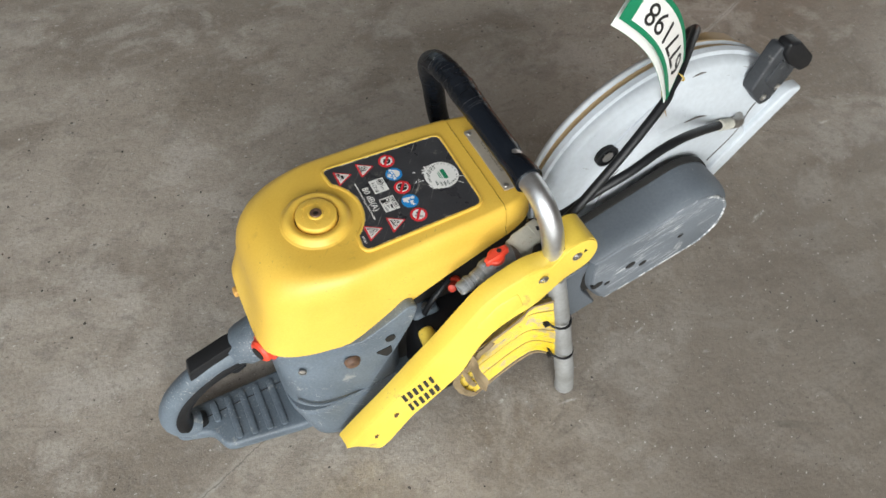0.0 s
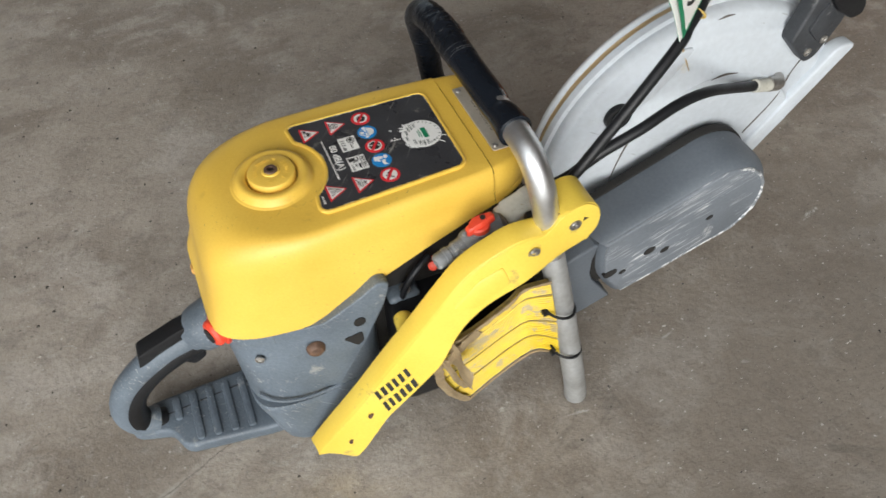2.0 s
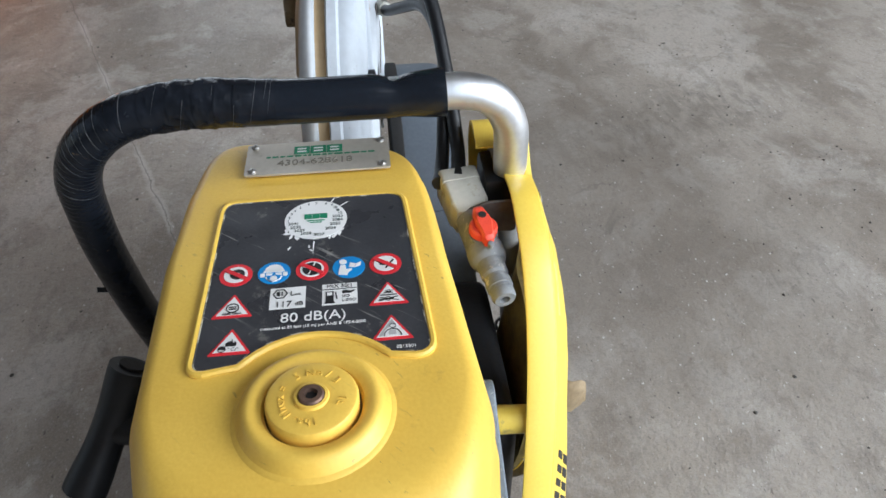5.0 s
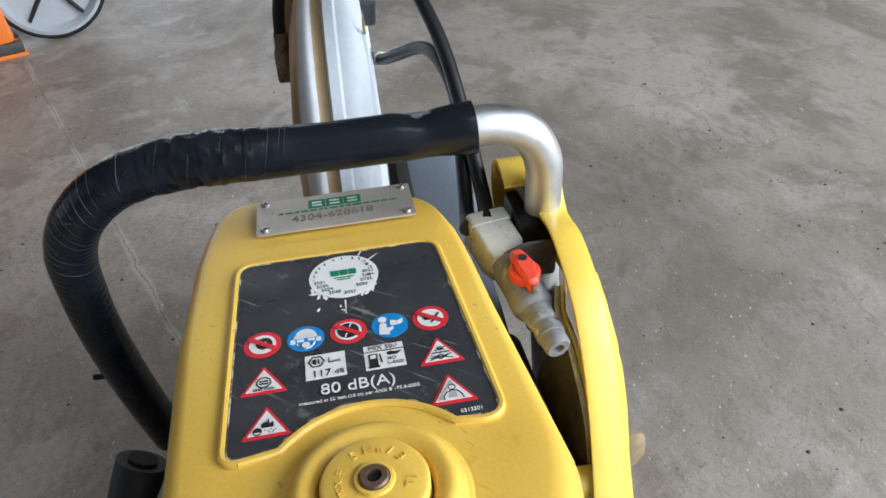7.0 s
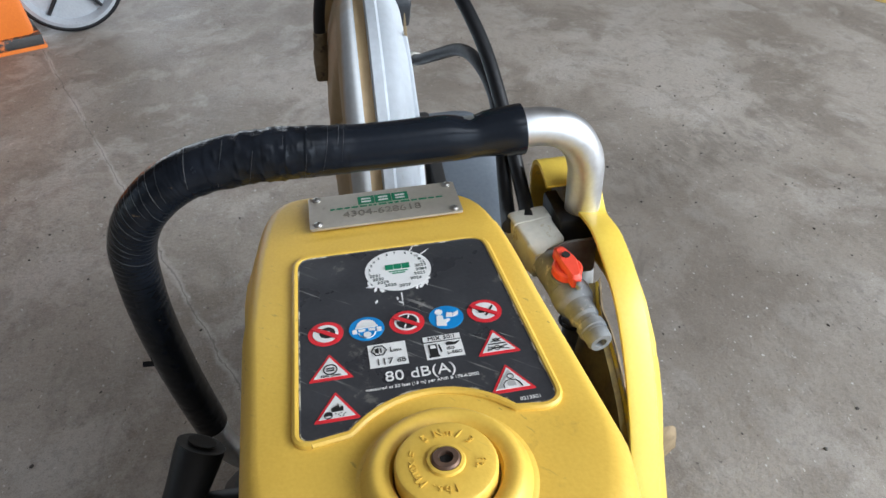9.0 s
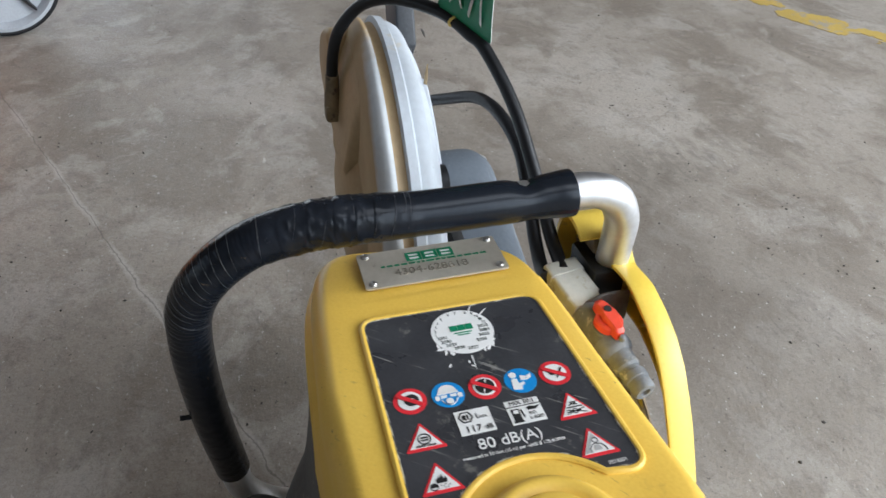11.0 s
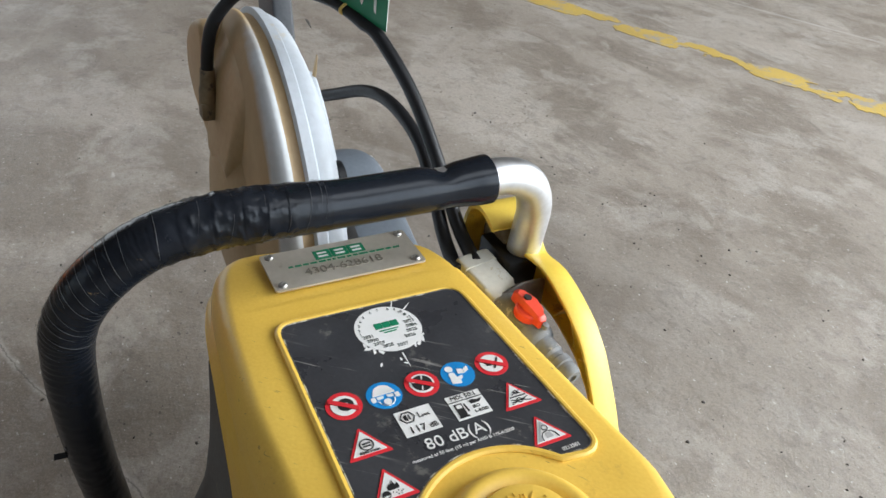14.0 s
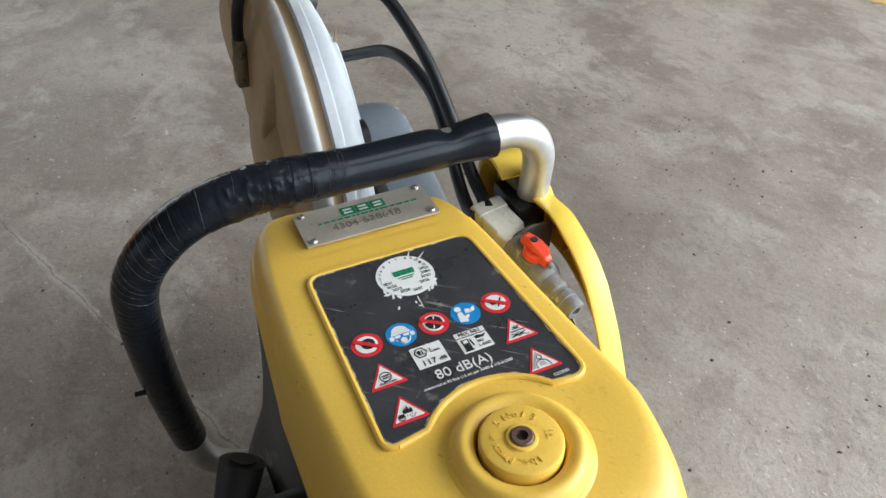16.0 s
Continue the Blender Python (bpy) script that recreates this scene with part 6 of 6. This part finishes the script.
part("lever_block", box((0.204, -0.142, 0.284), (0.248, -0.116, 0.318), 0.004, 2), BLACK, saw)

hose_a = part("water_hose", sweep([(0.220, -0.098, 0.312), (0.238, -0.101, 0.314), (0.259, -0.102, 0.323), (0.293, -0.0985, 0.360), (0.330, -0.092, 0.398), (0.368, -0.080, 0.4285), (0.381, -0.071, 0.4365), (0.394, -0.063, 0.443), (0.408, -0.052, 0.448), (0.432, -0.032, 0.450), (0.454, -0.014, 0.446), (0.472, 0.003, 0.434), (0.480, 0.0195, 0.412), (0.482, 0.0260, 0.390), (0.483, 0.0285, 0.366)], 0.0054, 14, 8), HOSE, saw, "black rubber water hose")
hose_b = part("water_hose", sweep([(0.218, -0.084, 0.310), (0.238, -0.088, 0.308), (0.262, -0.092, 0.316), (0.294, -0.0965, 0.340), (0.331, -0.100, 0.359), (0.371, -0.0955, 0.371), (0.409, -0.0880, 0.368), (0.452, -0.0740, 0.349), (0.486, -0.0640, 0.333), (0.506, -0.0600, 0.326)], 0.0054, 14, 8), HOSE, saw, "black rubber water hose")
part("hose_elbow", sweep([(0.483, 0.0280, 0.370), (0.4835, 0.0290, 0.352), (0.4840, 0.0295, 0.338)], lambda t: 0.0064 + 0.0014 * ease((t - 0.35) / 0.2), 14, 6), DIRTY, hose_a, "dirt-brown hose elbow")
part("elbow_block", box((0.476, 0.022, 0.324), (0.492, 0.037, 0.341), 0.003, 2), DIRTY, hose_a)
part("hose_end", sweep([(0.500, -0.0615, 0.3285), (0.516, -0.0590, 0.3225), (0.528, -0.0580, 0.3195)], 0.0070, 16, 4), FITTING_PALE, hose_b, "pale metal hose fitting")
part("hose_elbow", sweep([(0.524, -0.0580, 0.3205), (0.538, -0.0570, 0.3180), (0.543, -0.0440, 0.3170)], 0.0078, 16, 5), STEEL, hose_b, "pale metal hose fitting")

# ---- paper tag folded round the hose ----
tag = thing("lot_tag", (0.368, -0.080, 0.4285), "white paper lot tag with green border, number 677198", "tag")
T0 = V(tag.location)


def tag_point(s, w, lift=0.0, flap=0.0):
    """s: away from the hose, w: along the hose, both in metres."""
    root, tip = V((0.3880, -0.0670, 0.4425)), V((0.2925, -0.0700, 0.5700))
    f = s / 0.150
    near, far = V((0.0410, 0.0310, 0.0180)), V((0.0260, 0.0090, 0.0290))
    across = (near * (1 - f) + far * f) / 0.057
    nrm = V((0.50, -0.80, 0.33)).normalized()
    bow = V((0.014, 0.0, 0.006)) * math.sin(f * math.pi)
    return root + (tip - root) * f + across * w + bow + nrm * (lift + flap * f) - T0


def tag_sheet(s0, s1, w0, w1, lift, thick_, flap=0.0, n=18, cut_in=0.0):
    front, back = [], []
    for i in range(n + 1):
        s = s0 + (s1 - s0) * i / n
        front.append([tag_point(s, w0 + (w1 - w0) * j / 3 + cut_in * (1 - i / n) * (j / 3 - 0.5), lift, flap) for j in range(4)])
        back.append([tag_point(s, w0 + (w1 - w0) * j / 3 + cut_in * (1 - i / n) * (j / 3 - 0.5), lift - thick_, flap) for j in range(4)])
    return loft([f + b[::-1] for f, b in zip(front, back)])


HALF = 0.0285
part("tag_front", tag_sheet(0.002, 0.150, -HALF, HALF, 0.0006, 0.0005), INK_GREEN, tag, "green printed border")
part("tag_field", tag_sheet(0.006, 0.136, -HALF + 0.0065, HALF - 0.0075, 0.0010, 0.0003), PAPER, tag, "white number field")
part("tag_back", tag_sheet(0.002, 0.140, -HALF - 0.004, HALF - 0.004, -0.0006, 0.0005, -0.012), PAPER, tag, "white inner face of the folded half")
part("tag_reverse", tag_sheet(0.002, 0.140, -HALF - 0.004, HALF - 0.004, -0.0012, 0.0003, -0.012), INK_GREEN, tag, "dark green printed reverse")
bm = bmesh.new()
lettering("677198", 0.042, 0.0003, lambda p: tag_point(0.071 + p.x * 0.86, -p.y - 0.0005, 0.0014 + p.z), bm)
part("tag_number", bm, INK_BLACK, tag)
bm = bmesh.new()
for s0, w0, s1, w1, th in ((0.014, -0.020, 0.040, -0.018, 0.006), (0.014, -0.006, 0.040, -0.010, 0.006), (0.016, 0.002, 0.040, 0.016, 0.006), (0.016, 0.016, 0.040, 0.002, 0.006), (0.050, -0.012, 0.050, 0.010, 0.004)):
    pts = [tag_point(s0, w0, -0.0018, -0.012), tag_point(s1, w1, -0.0018, -0.012)]
    a, b = pts
    sv = (b - a).normalized().cross(V((0, 1, 0))).normalized() * th / 2
    up_ = V((0, 0.0003, 0))
    loft([[a - sv, a + sv, a + sv + up_, a - sv + up_], [b - sv, b + sv, b + sv + up_, b - sv + up_]], bm=bm)
part("reverse_mark", bm, PAPER, tag, "white bars of the printed mark")

ring = [V((0.394, -0.063, 0.443)) + V((0.35, 0.85, 0.0)).normalized().cross(V((0.80, 0.42, 0.35)).normalized()) * (0.0072 * math.cos(a)) + V((0.42, -0.80, 0.0)).normalized() * (0.0072 * math.sin(a)) - T0 for a in (2 * math.pi * i / 20 for i in range(21))]
part("tag_tie", sweep(ring, 0.0012, 8, 0), LINE_PAINT, tag, "yellow tie round the hose")

# ---- orange machine with a spoked wheel, standing further off ----
machine = thing("wheeled_machine", (1.95, 0.85, 0), "orange steel machine frame with a large grey wheel", "machine")
M0 = V(machine.location)


def at_m(p):
    return V(p) - M0


face = V((-0.40, 0.917, 0))


def panel_at(u, v, d):
    """u along the panel, d behind it."""
    return V((1.680, 0.684, 0)) + face * u + V((0.917, 0.40, 0)) * d + V((0, 0, v)) - M0


bm = slab(rounded([(0.010, 0.030), (0.55, 0.030), (0.55, 0.30), (0.06, 0.30), (0.030, 0.24)], 0.02, 4), "x", 0.0, 0.45, 0.006, 2, bend=lambda p: panel_at(p.y, p.z, p.x))
part("frame_panel", bm, ORANGE, machine, "scratched orange sheet panel")
bm = slab(rounded([(0.0, 0.008), (0.56, 0.008), (0.56, 0.034), (0.0, 0.034)], 0.004, 3), "x", -0.012, 0.44, 0.003, 2, bend=lambda p: panel_at(p.y, p.z, p.x))
part("bumper_strip", bm, STRIP, machine, "black strip, scraped through to the orange paint")
bm = slab(rounded([(-0.004, 0.0), (0.56, 0.0), (0.56, 0.009), (-0.004, 0.009)], 0.002, 3), "x", -0.014, 0.44, 0.001, 1, bend=lambda p: panel_at(p.y, p.z, p.x))
part("base_rail", bm, ORANGE, machine)
WC = V((1.785, 0.622, 0.137))
AX = V((-0.93, -0.36, 0.0))
wheel = part("wheel", revolve([(0.124, -0.024), (0.134, -0.019), (0.137, 0.0), (0.134, 0.019), (0.128, 0.022), (0.122, 0.021), (0.122, -0.021)], at_m(WC), AX, 48, (False, False)), BLACK, machine, "black tyre")
part("rim", revolve([(0.124, -0.018), (0.1245, 0.022), (0.116, 0.025), (0.106, 0.010), (0.104, -0.018)], at_m(WC), AX, 48, (False, False)), WHEEL_GREY, wheel, "grey plastic rim")
part("wheel_disc", revolve([(0.108, -0.004), (0.108, 0.004), (0.05, 0.010), (0.001, 0.010)], at_m(WC), AX, 40, (True, True)), WHEEL_GREY, wheel)
wa = AX.normalized()
wu = V((0.36, -0.93, 0)).normalized()
for i in range(5):
    a = radians(18 + 72 * i)
    dr = wu * math.cos(a) + V((0, 0, 1)) * math.sin(a)
    dt = wu * -math.sin(a) + V((0, 0, 1)) * math.cos(a)
    c = at_m(WC) + wa * 0.016
    part("spoke", loft([[c + dr * r + dt * s + wa * h for s, h in ((-wd, -0.008), (wd, -0.008), (wd * 0.3, 0.006), (-wd * 0.3, 0.006))] for r, wd in ((0.02, 0.007), (0.104, 0.004))]), BLACK, wheel)
part("wheel_hub", revolve([(0.032, 0.0), (0.030, 0.024), (0.020, 0.030), (0.004, 0.032)], at_m(WC) + wa * 0.004, wa, 28), WHEEL_GREY, wheel)


# ---- grit on the floor ----
def grit(name, count, seed, small, large, material, label):
    rnd = random.Random(seed)
    verts, faces = [], []
    for i in range(count):
        far = rnd.random() < 0.5
        x, y = (rnd.uniform(-1.2, 3.2), rnd.uniform(-1.8, 1.8)) if far else (rnd.uniform(-0.7, 1.2), rnd.uniform(-0.8, 0.8))
        if noise.noise(V((x * 2.2, y * 2.2, seed))) < rnd.uniform(-0.6, 0.35) or -0.24 < x < 0.30 and -0.13 < y < 0.13:
            continue
        s = small + (large - small) * rnd.random() ** 2.5
        a = rnd.uniform(0, 6.28)
        n = len(verts)
        thin = rnd.uniform(0.3, 0.9)
        ca, sa = math.cos(a), math.sin(a)
        for ring, count_, h in ((1.0, 5, -0.0001), (0.5, 3, s * rnd.uniform(0.4, 0.8))):
            for m in range(count_):
                r = s * ring * rnd.uniform(0.7, 1.2)
                u, w = r * math.cos(6.283 * m / count_), r * thin * math.sin(6.283 * m / count_)
                verts.append((x + u * ca - w * sa, y + u * sa + w * ca, h))
        faces += [(n + 5, n + 6, n + 7), (n, n + 1, n + 5), (n + 1, n + 2, n + 6, n + 5), (n + 2, n + 3, n + 6), (n + 3, n + 4, n + 7, n + 6), (n + 4, n, n + 5, n + 7)]
    me = bpy.data.meshes.new(name)
    me.from_pydata(verts, [], faces)
    me.materials.append(material)
    tagged(new(name, me), label, "grit", kind="stuff")


grit("grit", 3200, 21, 0.0005, 0.0030, CHIP, "scattered dark grit on the concrete floor")
grit("stone_chips", 1700, 33, 0.0003, 0.0027, PALE_CHIP, "scattered pale stone chips on the concrete floor")
